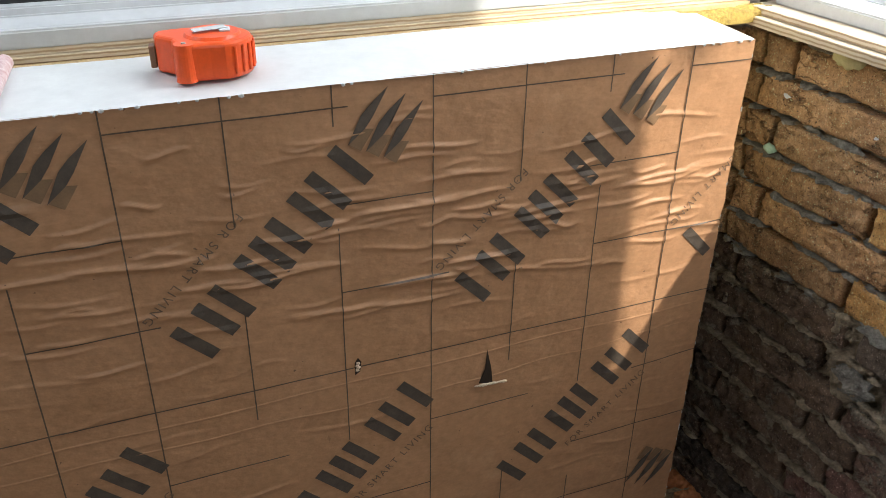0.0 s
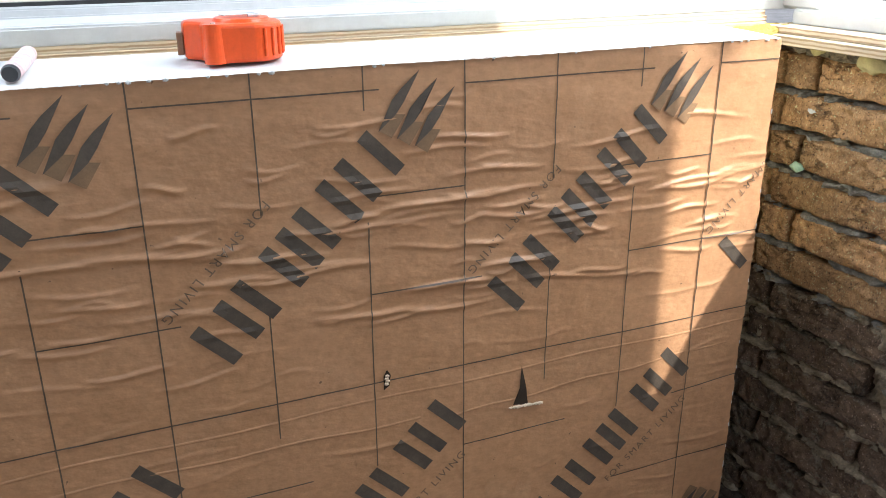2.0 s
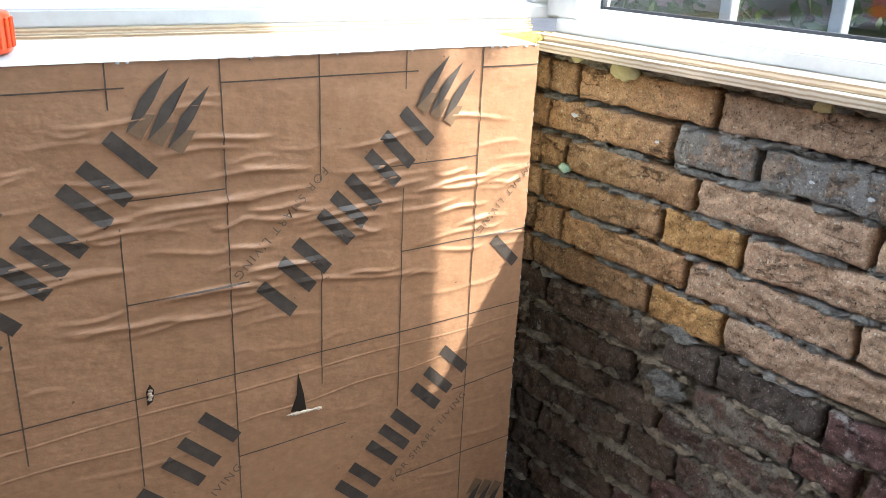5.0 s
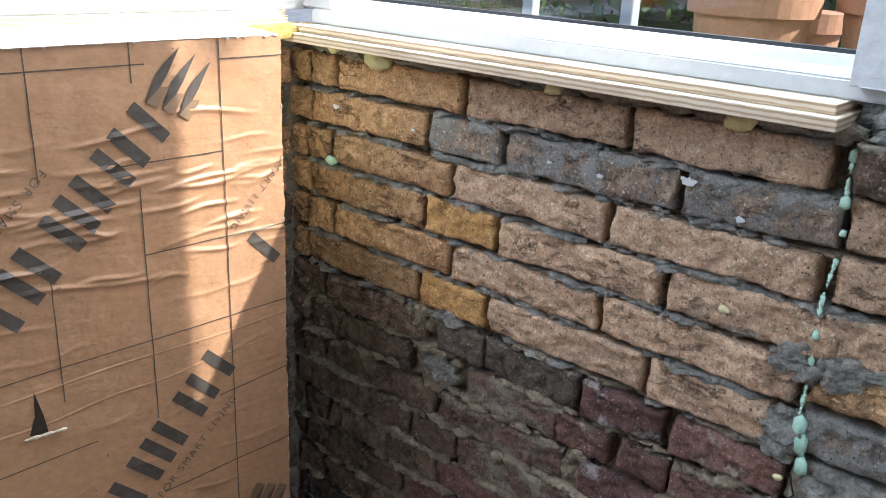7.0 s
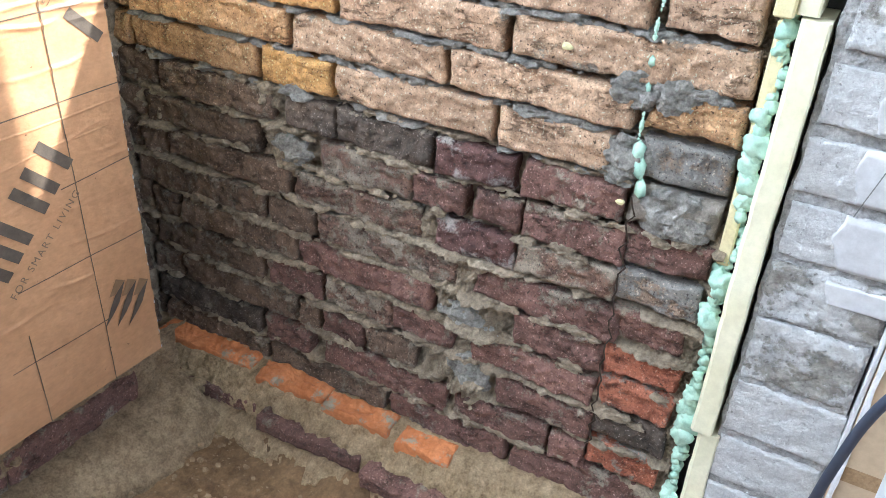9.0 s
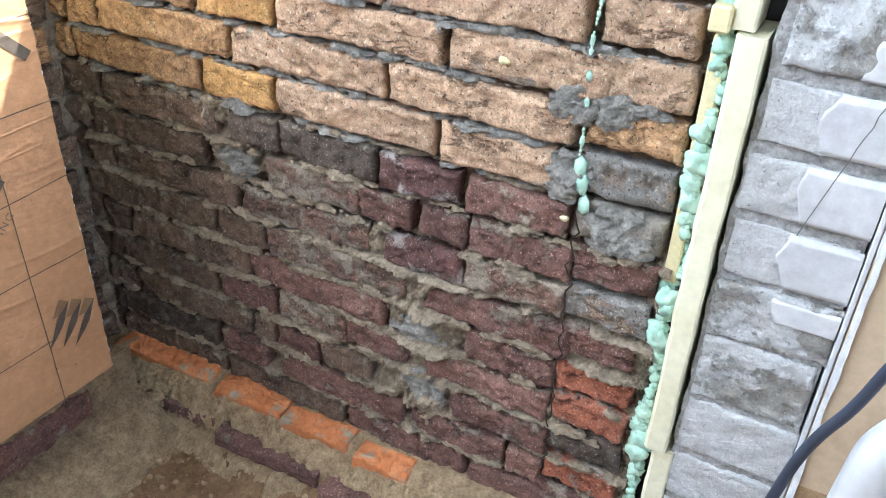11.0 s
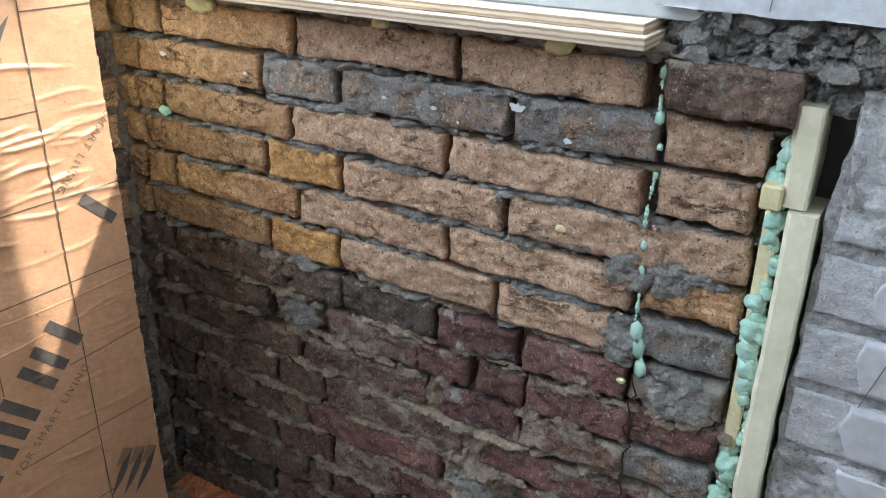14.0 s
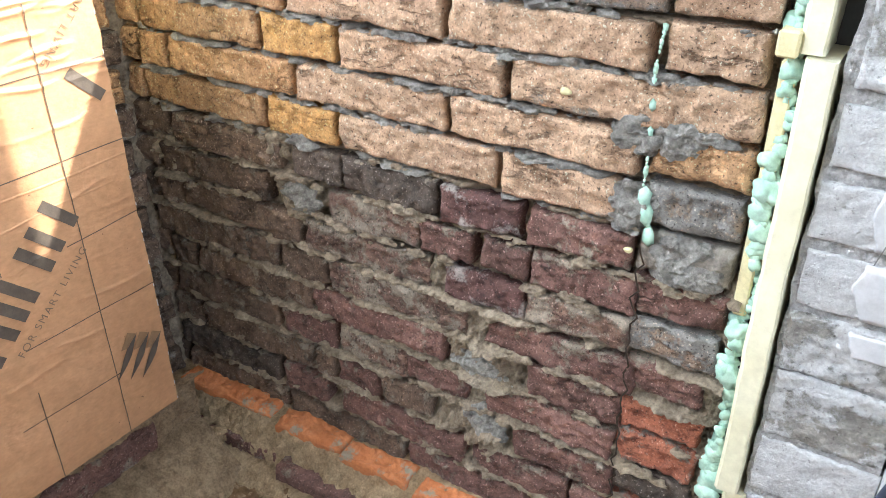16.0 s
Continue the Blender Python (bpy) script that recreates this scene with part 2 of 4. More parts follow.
def ply_material():
    m, nt, s = material("plywood_edge", 0.6)
    co = nt.nodes.new("ShaderNodeTexCoord")
    sep = nt.nodes.new("ShaderNodeSeparateXYZ")
    nt.links.new(co.outputs["Object"], sep.inputs[0])
    w = nt.nodes.new("ShaderNodeTexWave")
    w.wave_type, w.bands_direction = "BANDS", "Z"
    w.inputs["Scale"].default_value, w.inputs["Distortion"].default_value, w.inputs["Detail"].default_value = 62, 1.6, 3
    nt.links.new(co.outputs["Object"], w.inputs["Vector"])
    c = ramp(nt, w.outputs[1], [(0.12, (0.42, 0.30, 0.19)), (0.35, (0.60, 0.48, 0.34)), (0.8, (0.70, 0.60, 0.46))])
    g = tex(nt, 60, 6, 0.7, (0.1, 0.1, 1))
    c = mix(nt, c, ramp(nt, g, [(0.35, (0.7, 0.68, 0.66)), (0.65, (1.1, 1.1, 1.1))]), 0.8, "MULTIPLY")
    nt.links.new(c, s.inputs["Base Color"])
    bump(nt, s, (g, 0.4, 0.001))
    return m


PLY = ply_material()


def glass_material():
    m, nt, s = material("window_glass", 0.0)
    s.inputs["Transmission Weight"].default_value, s.inputs["IOR"].default_value = 1.0, 1.45
    s.inputs["Base Color"].default_value = (0.96, 0.98, 0.97, 1)
    return m


GLASS = glass_material()
LEAF = rough_stuff("hedge_leaf", (0.045, 0.085, 0.02), (0.11, 0.17, 0.04), 8, roughness=0.5, grain=0.2)
PAVING = rough_stuff("pale_paving", (0.40, 0.37, 0.34), (0.55, 0.52, 0.48), 5, grain=0.5)


def plain(name, colour, roughness=0.5, metal=0.0):
    return rough_stuff(name, tuple(c * 0.88 for c in colour), colour, 12, roughness, grain=0.08, dist=0.0006)


# ---- mesh helpers ----
def part(name, bm, mat, parent=None, label="", smooth=False):
    me = bpy.data.meshes.new(name)
    bm.to_mesh(me)
    bm.free()
    me.materials.append(mat)
    if smooth:
        me.polygons.foreach_set("use_smooth", [True] * len(me.polygons))
    ob = new(name, me)
    if parent:
        ob.parent = parent
    if label:
        ob["label"] = label
    return ob


def thing(name, label, category, group="", kind="", at=(0, 0, 0)):
    ob = tagged(new(name), label, category, group, kind)
    ob.location = at
    return ob


def box(x0, x1, y0, y1, z0, z1, bevel=0.0, bm=None, seg=1):
    own = bm is None
    bm = bmesh.new() if own else bm
    made = bmesh.ops.create_cube(bm, size=1, matrix=Matrix.Translation(((x0 + x1) / 2, (y0 + y1) / 2, (z0 + z1) / 2)) @ Matrix.Diagonal((abs(x1 - x0), abs(y1 - y0), abs(z1 - z0), 1)))
    if bevel:
        es = list({e for v in made["verts"] for e in v.link_edges})
        bmesh.ops.bevel(bm, geom=es, offset=bevel, segments=seg, affect="EDGES", profile=0.5)
    return bm


def sheet(nu, nv, place):
    """A grid of nu x nv cells; place(u, v) gives the point for u, v in 0..1."""
    bm = bmesh.new()
    vs = [[bm.verts.new(place(i / nu, j / nv)) for j in range(nv + 1)] for i in range(nu + 1)]
    for i in range(nu):
        for j in range(nv):
            bm.faces.new((vs[i][j], vs[i + 1][j], vs[i + 1][j + 1], vs[i][j + 1]))
    return bm


def crag(p, scale, octaves=4):
    return noise.fractal(Vector(p) * scale, 0.9, 2.1, octaves)


def brick_mesh(l, d, h, seed, wear=1.0):
    """A hand-made brick, length l along y, depth d along x (front at x=0, towards -x), height h; centred on its front; its back is in the wall."""
    r = 0.0035 * wear
    nu, nv = max(6, int(l / 0.003)), max(5, int(h / 0.003))

    def stops(size, n):
        inner = [(-size / 2 + r + (size - 2 * r) * k / n, 0.0) for k in range(n + 1)]
        return [(-size / 2, d), (-size / 2, d * 0.4), (-size / 2, 0.011), (-size / 2, r), (-size / 2 + 0.3 * r, 0.3 * r)] + inner + [(size / 2 - 0.3 * r, 0.3 * r), (size / 2, r), (size / 2, 0.011), (size / 2, d * 0.4), (size / 2, d)]
    ys, zs = stops(l, nu), stops(h, nv)
    bm = bmesh.new()
    grid = []
    for y, dy in ys:
        line_of = []
        for z, dz in zs:
            x = max(dy, dz)
            p = Vector((x, y + seed * 3.1, z + seed * 1.7))
            k = min(1, max(0, 1 - x / 0.03)) * wear
            fold = max(0, 0.35 - abs(noise.noise(Vector((0.3 * x, p.y * 14, p.z * 38)) + Vector((seed, 0, 0))))) * 0.008
            dx = 0.0030 * crag(p, 20) + 0.0024 * crag(p, 60, 3) + 0.0016 * crag(p, 130, 2) - 1.6 * fold * 0.5 * max(0, noise.noise(p * 9))
            line_of.append(bm.verts.new((x + k * dx, y + k * (0.0034 * crag(p + Vector((0, 9, 0)), 24) + 0.0012 * crag(p + Vector((4, 9, 0)), 90, 2)), z + k * (0.0032 * crag(p + Vector((9, 0, 0)), 16) + 0.0014 * crag(p + Vector((9, 4, 0)), 80, 2)))))
        grid.append(line_of)
    for i in range(len(ys) - 1):
        for j in range(len(zs) - 1):
            bm.faces.new((grid[i][j], grid[i][j + 1], grid[i + 1][j + 1], grid[i + 1][j]))
    return bm


def lump(bm, at, r, squash=(1, 1, 1), seed=0.0, rough=0.35, sub=2):
    made = bmesh.ops.create_icosphere(bm, subdivisions=sub, radius=1)
    for v in made["verts"]:
        k = 1 + rough * crag(v.co + Vector((seed, seed * 2.3, 0)), 1.3, 3)
        v.co = Vector(at) + Vector((v.co.x * squash[0], v.co.y * squash[1], v.co.z * squash[2])) * r * k


# ---- ground and outer walls ----
FLOOR = 0.11


def floor_point(u, v):
    x, y = -3.4 + 3.5 * u ** 0.5, -3.2 + 3.45 * v ** 0.5
    z = FLOOR + 0.010 * crag((x, y, 0), 5) + 0.006 * crag((x, y, 3), 30)
    near = max(0, 1 - abs(x + 0.06) / 0.09) if y < 0.15 else 0
    near = max(near, max(0, 1 - abs(y - 0.09) / 0.10))
    return (x, y, z + 0.022 * near * (1 + 0.6 * crag((x, y, 7), 25)))


tagged(part("floor", sheet(230, 230, floor_point), SOIL, smooth=True), "dry brown soil floor with crumbs of rubble", "floor", kind="structure")


WALL = pose(-0.012, 0, 0, 0, 0, 2.58)
PITCH, COURSE_TOP = 0.0527, 0.958


def wall_with_bricks_backing():
    # hollows where lumps of mortar bridge whole bricks: y, z, radius
    heaps = ((-0.395, 0.428, 0.052), (-0.375, 0.325, 0.056), (-0.41, 0.285, 0.04), (-0.112, 0.583, 0.045), (-0.328, 0.535, 0.026), (-0.385, 0.487, 0.028), (-0.10, 0.655, 0.03), (0.155, 0.62, 0.05), (0.16, 0.68, 0.03), (-0.59, 0.36, 0.02))

    def place(u, v):
        y, z = 0.20 - 0.885 * u, 0.08 + 0.93 * v
        low = min(1, max(0, (0.675 - z) / 0.03))
        off = ((COURSE_TOP - z) / PITCH + 1.0) % 1 - 0.5
        near = abs(off) * PITCH
        joint = max(0, 1 - near / (0.013 + 0.004 * low))
        fill = min(1, max(0, 0.60 + 1.7 * crag((2, y * 0.7, z), 13, 3)))
        rough = 0.006 * crag((1, y, z), 20) + 0.005 * crag((4, y, z), 60, 3) + 0.003 * crag((8, y, z), 160, 2)
        # mortar lies on the lower brick's back and leaves a hollow under the upper one
        high_x = 0.032 - 0.030 * fill * joint * (0.55 + 0.45 * math.tanh(off * PITCH / 0.003)) + rough
        low_x = 0.021 - 0.030 * joint * fill * (0.6 + 0.4 * math.tanh(off * PITCH / 0.003)) - 0.012 * max(0, fill - 0.55) + 1.25 * rough
        for hy, hz, r in heaps:
            d = math.hypot((y - hy) / 1.2, z - hz) / r
            if d < 1.3:
                low_x += (0.010 * crag((7, y, z), 48, 3) - 0.016) * max(0, 1 - (d * (1 + 0.5 * crag((3, y, z), 30, 3))) ** 3)
        return (high_x * (1 - low) + low_x * low, y, z)
    bm = sheet(400, 420, place)
    box(0.060, 0.28, -0.68, 0.30, -0.2, 0.99, bm=bm)
    return bm


wall_east = tagged(part("wall_east", wall_with_bricks_backing(), MORTAR), "bare old brick wall with raked, crumbling mortar joints", "brick wall", kind="structure")
wall_east.matrix_basis = WALL


def corner_wall():
    def place(u, v):
        x, z = -1.6 + 1.62 * u, 0.06 + 0.93 * v
        return (x, 0.188 + 0.008 * crag((x, 1, z), 16) + 0.004 * crag((x, 5, z), 55, 3), z)
    bm = sheet(240, 120, place)
    box(-3.4, 0.02, 0.22, 0.45, -0.2, 0.995, bm=bm)
    return bm


wall_north = tagged(part("wall_north", corner_wall(), MORTAR), "rough old brick wall behind the insulation board", "brick wall", kind="structure")


# ---- insulation board ----
BX0, BX1, BZ0, BZ1, BD = -1.25, -0.170, 0.304, 1.022, 0.150
board = thing("insulation_board", "thick brown kraft-faced insulation board with dark printed grid standing against wall", "insulation board")
board.location = (0, 0, 0)


RIDGES = {}
for _ in range(210):
    rz = random.gauss(0.862, 0.055) if random.random() < 0.8 else random.uniform(0.42, 0.80)
    ridge = (random.uniform(BX0, BX1), rz, random.uniform(0.018, 0.065), random.uniform(-0.10, 0.10), random.uniform(0.0009, 0.0030) * (1 if rz > 0.76 else 0.45), random.uniform(0, 6.28))
    for k in range(int((rz - 0.022) * 100), int((rz + 0.022) * 100) + 1):
        RIDGES.setdefault(k, []).append(ridge)


def wrinkle(x, z):
    """How far the facing stands off: long thin folds in a band, soft waves elsewhere."""
    h = 0.0016 * noise.noise(Vector((x * 8, 2, z * 9))) + 0.0007 * noise.noise(Vector((x * 22, 2, z * 34)))
    for cx, cz, half, slope, high, ph in RIDGES.get(int(z * 100), ()):
        u = (x - cx) / half
        if -1 < u < 1:
            d = z - cz - slope * (x - cx) - 0.0025 * math.sin(u * 2.6 + ph)
            w = 0.0015 if d > 0 else 0.0033
            if -0.014 < d < 0.007:
                h += high * (1 - u * u) * math.exp(-(d / w) ** 2)
    return h


def face_point(u, v):
    x, z = BX0 + (BX1 - BX0) * u, BZ0 + (BZ1 - BZ0) * v
    rag = 0.0016 * crag((5, v * 3, 0), 9) if u > 0.999 else 0
    return (x + rag, -wrinkle(x, z), z)


part("facing", sheet(620, 420, face_point), KRAFT, board, "wrinkled brown kraft facing", smooth=True)
part("core", box(BX0, BX1 - 0.001, 0.003, BD, BZ0 + 0.001, BZ1 - 0.003), PIR, board)


def top_point(u, v):
    x = BX0 + (BX1 - BX0 - 0.001) * u
    back = BD - 0.018 + 0.010 * noise.noise(Vector((x * 7, 0, 0))) - 0.03 * max(0, (u - 0.93) / 0.07)
    front = -0.0015 + 0.001 * crag((x, 0, 0), 60)
    return (x, front + (back - front) * v, BZ1 + 0.0015 * noise.noise(Vector((x * 5, v * 2, 0))) + (0.004 * v))


part("top_sheet", sheet(300, 12, top_point), TOP_WHITE, board, "bright white top edge sheet", smooth=True)


# print on the facing
def ink_strip(bm, x0, z0, x1, z1, w, lift=0.0009):
    """A printed bar from (x0, z0) to (x1, z1), w wide, that follows the wrinkled facing."""
    d = Vector((x1 - x0, z1 - z0))
    n = max(1, int(d.length / 0.006))
    m = max(1, int(w / 0.006))
    side = Vector((-d.y, d.x)).normalized() * w
    rows = []
    for i in range(n + 1):
        row = []
        for j in range(m + 1):
            x, z = x0 + d.x * i / n + side.x * (j / m - 0.5), z0 + d.y * i / n + side.y * (j / m - 0.5)
            row.append((min(x, BX1 - 0.0006), min(max(z, BZ0), BZ1)))
        rows.append(row)
    vs = [[bm.verts.new((x, -wrinkle(x, z) - lift, z)) for x, z in row] for row in rows]
    for i in range(n):
        for j in range(m):
            p = rows[i][j], rows[i + 1][j + 1]
            if abs(p[0][0] - p[1][0]) > 1e-5 and abs(p[0][1] - p[1][1]) > 1e-5 or w < 0.005:
                bm.faces.new((vs[i][j], vs[i + 1][j], vs[i + 1][j + 1], vs[i][j + 1]))


def line(x0, z0, x1, z1, w=0.0014):
    bm = bmesh.new()
    ink_strip(bm, x0, z0, x1, z1, w)
    part("grid_line", bm, INK_LINE, board)


for i in range(-7, 1):
    x = -0.25 + 0.1 * i
    kind = i % 3
    if kind == 0:
        line(x, BZ0, x, BZ1)
    elif kind == 1:
        line(x, 0.895, x, BZ1)
        line(x, 0.66, x, 0.80), line(x, BZ0, x, 0.50)
    else:
        line(x, 0.982, x, BZ1), line(x, 0.60, x, 0.875), line(x, BZ0, x, 0.44)
for k in range(-4, 1):
    x = -0.25 + 0.3 * k
    if k < 0:
        line(x, 1.0, x + 0.215, 1.0), line(x, 0.9, x - 0.10, 0.9), line(x - 0.10, 0.8, x + 0.02, 0.8), line(x, 0.5, x - 0.10, 0.5)
        line(x, 0.6, x + 0.13, 0.6), line(x - 0.13, 0.4, x + 0.06, 0.4)
    else:
        line(x, 1.0, BX1, 1.0), line(x - 0.10, 0.8, BX1, 0.8), line(x - 0.1, 0.5, BX1, 0.5), line(x - 0.02, 0.6, BX1, 0.605), line(x - 0.13, 0.4, x + 0.01, 0.4), line(x, 0.9, x - 0.12, 0.9)
line(BX0, 0.7, BX1, 0.7)
line(BX0, 0.4, -0.55, 0.4)

WORD = (("bar", 0.0), ("bar", 0.037), ("bar", 0.066), ("bar", 0.103), ("bar", 0.130), ("bar", 0.156), ("bar", 0.200), ("bar", 0.228), ("bar", 0.264))


def printed_mark(cx, cz, flip):
    """The maker's word as a row of plain dark bars, running up at 45 degrees; flip: upside down."""
    s = -1 if flip else 1
    d, n = Vector((0.7071, 0.7071)) * s, Vector((-0.7071, 0.7071)) * s
    for kind, at in WORD:
        bm = bmesh.new()
        p = Vector((cx, cz)) + d * (at - 0.132) * 0.89
        a, b = p - n * 0.026, p + n * (0.026 if kind == "bar" else -0.013)
        if max(a.x, b.x) < BX1 - 0.004 and min(a.x, b.x) > BX0:
            ink_strip(bm, a.x, a.y, b.x, b.y, 0.0135 if kind == "bar" else 0.018)
            part("printed_bar", bm, INK, board)
        else:
            bm.free()


def printed_emblem(cx, cz, flip):
    """Three slanting leaf-shaped dark strokes with faded ones at their feet."""
    s = 1 if flip else -1
    for i in range(3):
        x, z = cx + 0.0175 * (i - 1), cz - 0.0085 * (i - 1)
        dark = [(-0.021, -0.027), (-0.003, -0.012), (0.005, -0.001), (0.021, 0.027), (0.003, 0.012), (-0.007, 0.001)]
        pale = [(-0.020, -0.026), (-0.008, -0.034), (0.006, -0.013), (-0.003, -0.012)]
        for mat, shape, lift in ((INK, dark, 0.0018), (INK_FAINT, pale, 0.0014)):
            pts = [(x + px * s, z + pz * s) for px, pz in shape]
            if max(p[0] for p in pts) < BX1 - 0.001:
                bm = bmesh.new()
                bm.faces.new([bm.verts.new((px, -wrinkle(px, pz) - lift, min(pz, BZ1 - 0.001))) for px, pz in pts])
                bmesh.ops.recalc_face_normals(bm, faces=bm.faces[:])
                part("printed_stroke", bm, mat, board)


def printed_words(text, cx, cz, angle, size):
    """Small lettering, made flat and laid on the facing."""
    cu = bpy.data.curves.new("words", "FONT")
    cu.body, cu.size, cu.align_x, cu.align_y, cu.space_character = text, size, "CENTER", "CENTER", 1.25
    ob = bpy.data.objects.new("words", cu)
    scene.collection.objects.link(ob)
    me = bpy.data.meshes.new_from_object(ob.evaluated_get(bpy.context.evaluated_depsgraph_get()))
    bpy.data.objects.remove(ob)
    c, s = math.cos(radians(angle)), math.sin(radians(angle))
    bm = bmesh.new()
    bm.from_mesh(me)
    for v in bm.verts:
        x, z = cx + v.co.x * c - v.co.y * s, cz + v.co.x * s + v.co.y * c
        v.co = (x, -wrinkle(x, z) - 0.0011, z)
    bmesh.ops.delete(bm, geom=[v for v in bm.verts if v.co.x > BX1 - 0.001], context="VERTS")
    part("small_lettering", bm, INK_SMALL, board)


for k in range(4):
    dx = -0.3 * k
    printed_mark(-0.118 + dx, 0.858, True)
    printed_words("FOR SMART LIVING", -0.194 + dx, 0.857, 225, 0.0135)
    printed_emblem(-0.299 + dx, 0.980, True)
    printed_mark(-0.3525 + dx, 0.560, False)
    printed_words("FOR SMART LIVING", -0.303 + dx, 0.543, 41, 0.0135)
    printed_emblem(-0.2135 + dx, 0.408, False)

# near-black colour stands in for the shade inside tears and cracks
HOLE = plain("hole_crack_shade", (0.03, 0.018, 0.010), 0.9)
PAPER = plain("torn_paper_edge", (0.62, 0.50, 0.38), 0.8)


def flat_patch(name, pts, mat, lift):
    bm = bmesh.new()
    bm.faces.new([bm.verts.new((x, -lift - wrinkle(x, z), z)) for x, z in pts])
    part(name, bm, mat, board)


flat_patch("torn_slit", [(-0.4795, 0.684), (-0.473, 0.655), (-0.470, 0.632), (-0.489, 0.636), (-0.4815, 0.656)], HOLE, 0.0012)
flat_patch("torn_hole", [(-0.636, 0.713), (-0.632, 0.706), (-0.634, 0.694), (-0.640, 0.690), (-0.640, 0.706)], HOLE, 0.0012)
bm = bmesh.new()
for i in range(9):
    lump(bm, (-0.492 + 0.0045 * i, -0.002, 0.6335 - 0.0003 * i), 0.0025 + 0.0008 * (i % 3), (1.3, 0.5, 0.6), i, sub=1)
for i in range(4):
    lump(bm, (-0.6375 + 0.001 * (i % 2), -0.003, 0.698 + 0.003 * i), 0.0026, (1, 0.6, 0.8), i, sub=1)
tagged(part("torn_paper", bm, PAPER, board), kind="stuff")
bm = bmesh.new()
for i in range(26):
    u = random.random()
    lump(bm, (BX0 + (BX1 - BX0) * u, -0.002, BZ1 - 0.0005), 0.0008 + 0.0010 * random.random(), (1.6, 0.8, 1.2), i, sub=1)
for i in range(22):
    lump(bm, (BX1 - 0.0002, 0.0, BZ0 + 0.71 * random.random()), 0.0008 + 0.0008 * random.random(), (0.7, 0.7, 2.6), i, sub=1)
tagged(part("frayed_edge", bm, TOP_WHITE, board), kind="stuff")
# folded creases in the facing
for z, x0, x1, dz in ((0.678, -1.0, BX1, 0.004), (0.640, -0.56, BX1, 0.016), (0.655, -1.1, -0.6, -0.008)):
    bm = sheet(160, 4, lambda u, v: (x0 + (x1 - x0) * u, -0.0002 - 0.0005 * math.sin(math.pi * v) - wrinkle(x0 + (x1 - x0) * u, z), z + dz * u + 0.0035 * (v - 0.5) + 0.0015 * math.sin(u * 19)))
    part("crease", bm, KRAFT, board, smooth=True)

# ---- room shell ----
# assumed walls and ceiling out of view; they block sky light and frontal fill
SHELL = INSIDE_WALL


def shell(name, bm, label, category="wall"):
    return tagged(part(name, bm, SHELL), label, category, kind="structure")


shell("wall_west", box(-3.6, -3.4, -3.4, 0.45, -0.2, 2.6), "unseen greyish white wall closing the room")
# unseen wall; its opening is assumed, to let fill light in from behind
bm = box(-3.4, 0.4, -3.4, -3.2, -0.2, 0.8)
box(-3.4, -2.3, -3.4, -3.2, 0.8, 2.25, bm=bm), box(0.0, 0.4, -3.4, -3.2, 0.8, 2.25, bm=bm), box(-3.4, 0.4, -3.4, -3.2, 2.25, 2.6, bm=bm)
shell("wall_south", bm, "unseen greyish white wall with an assumed wide opening")
bm = box(-3.4, 0.4, 0.20, 0.45, 2.15, 2.6)
box(-3.4, -2.6, 0.20, 0.45, 0.985, 2.15, bm=bm)
shell("wall_north_upper", bm, "unseen greyish white wall closing the room over the window")
tagged(part("ceiling", box(-3.6, 0.4, -3.4, 0.45, 2.5, 2.62), SHELL), "unseen greyish white ceiling closing the room", "ceiling", kind="structure")

# plastered wall beside the window, over the broken brickwork
def plaster_face(u, v):
    y, z = -0.556 - 2.0 * u ** 1.6, 1.028 + 1.14 * v ** 1.4
    return (-0.004 + 0.0006 * crag((0, y, z), 110, 3) + (0.002 * crag((0, y, 0), 30) if v == 0 else 0), y, z + (0.0025 * crag((1, y, 0), 22) if v == 0 else 0))


plaster = thing("wall_plaster", "white textured plaster wall broken off along its lower edge", "wall", kind="structure")
plaster.matrix_basis = WALL
bm = sheet(260, 150, plaster_face)
box(0.004, 0.085, -2.7, -0.557, 1.031, 2.5, bm=bm)
box(-0.003, 0.004, -2.7, -0.5565, 1.030, 2.5, bm=bm)
part("plaster_coat", bm, PLASTER, plaster, smooth=True)
bm = bmesh.new()
for k in range(7):
    a, b = Vector((-0.653 - 0.004 * math.sin(k * 2.1), 1.032 + 0.05 * k)), Vector((-0.653 - 0.004 * math.sin(k * 2.1 + 2.1), 1.032 + 0.05 * (k + 1)))
    bm.faces.new([bm.verts.new((-0.0062, p.x + w, p.y)) for p, w in ((a, -0.0006), (a, 0.0006), (b, 0.0006), (b, -0.0006))])
part("hairline_crack", bm, plain("plaster_crack_shade", (0.20, 0.20, 0.20)), plaster)
shell("wall_east_upper", box(0.0, 0.28, -0.60, 0.45, 2.15, 2.6), "plain wall over the window").matrix_basis = WALL
shell("wall_east_far", box(0.03, 0.28, -3.3, -0.853, -0.2, 1.03), "plain greyish wall under the plaster").matrix_basis = WALL


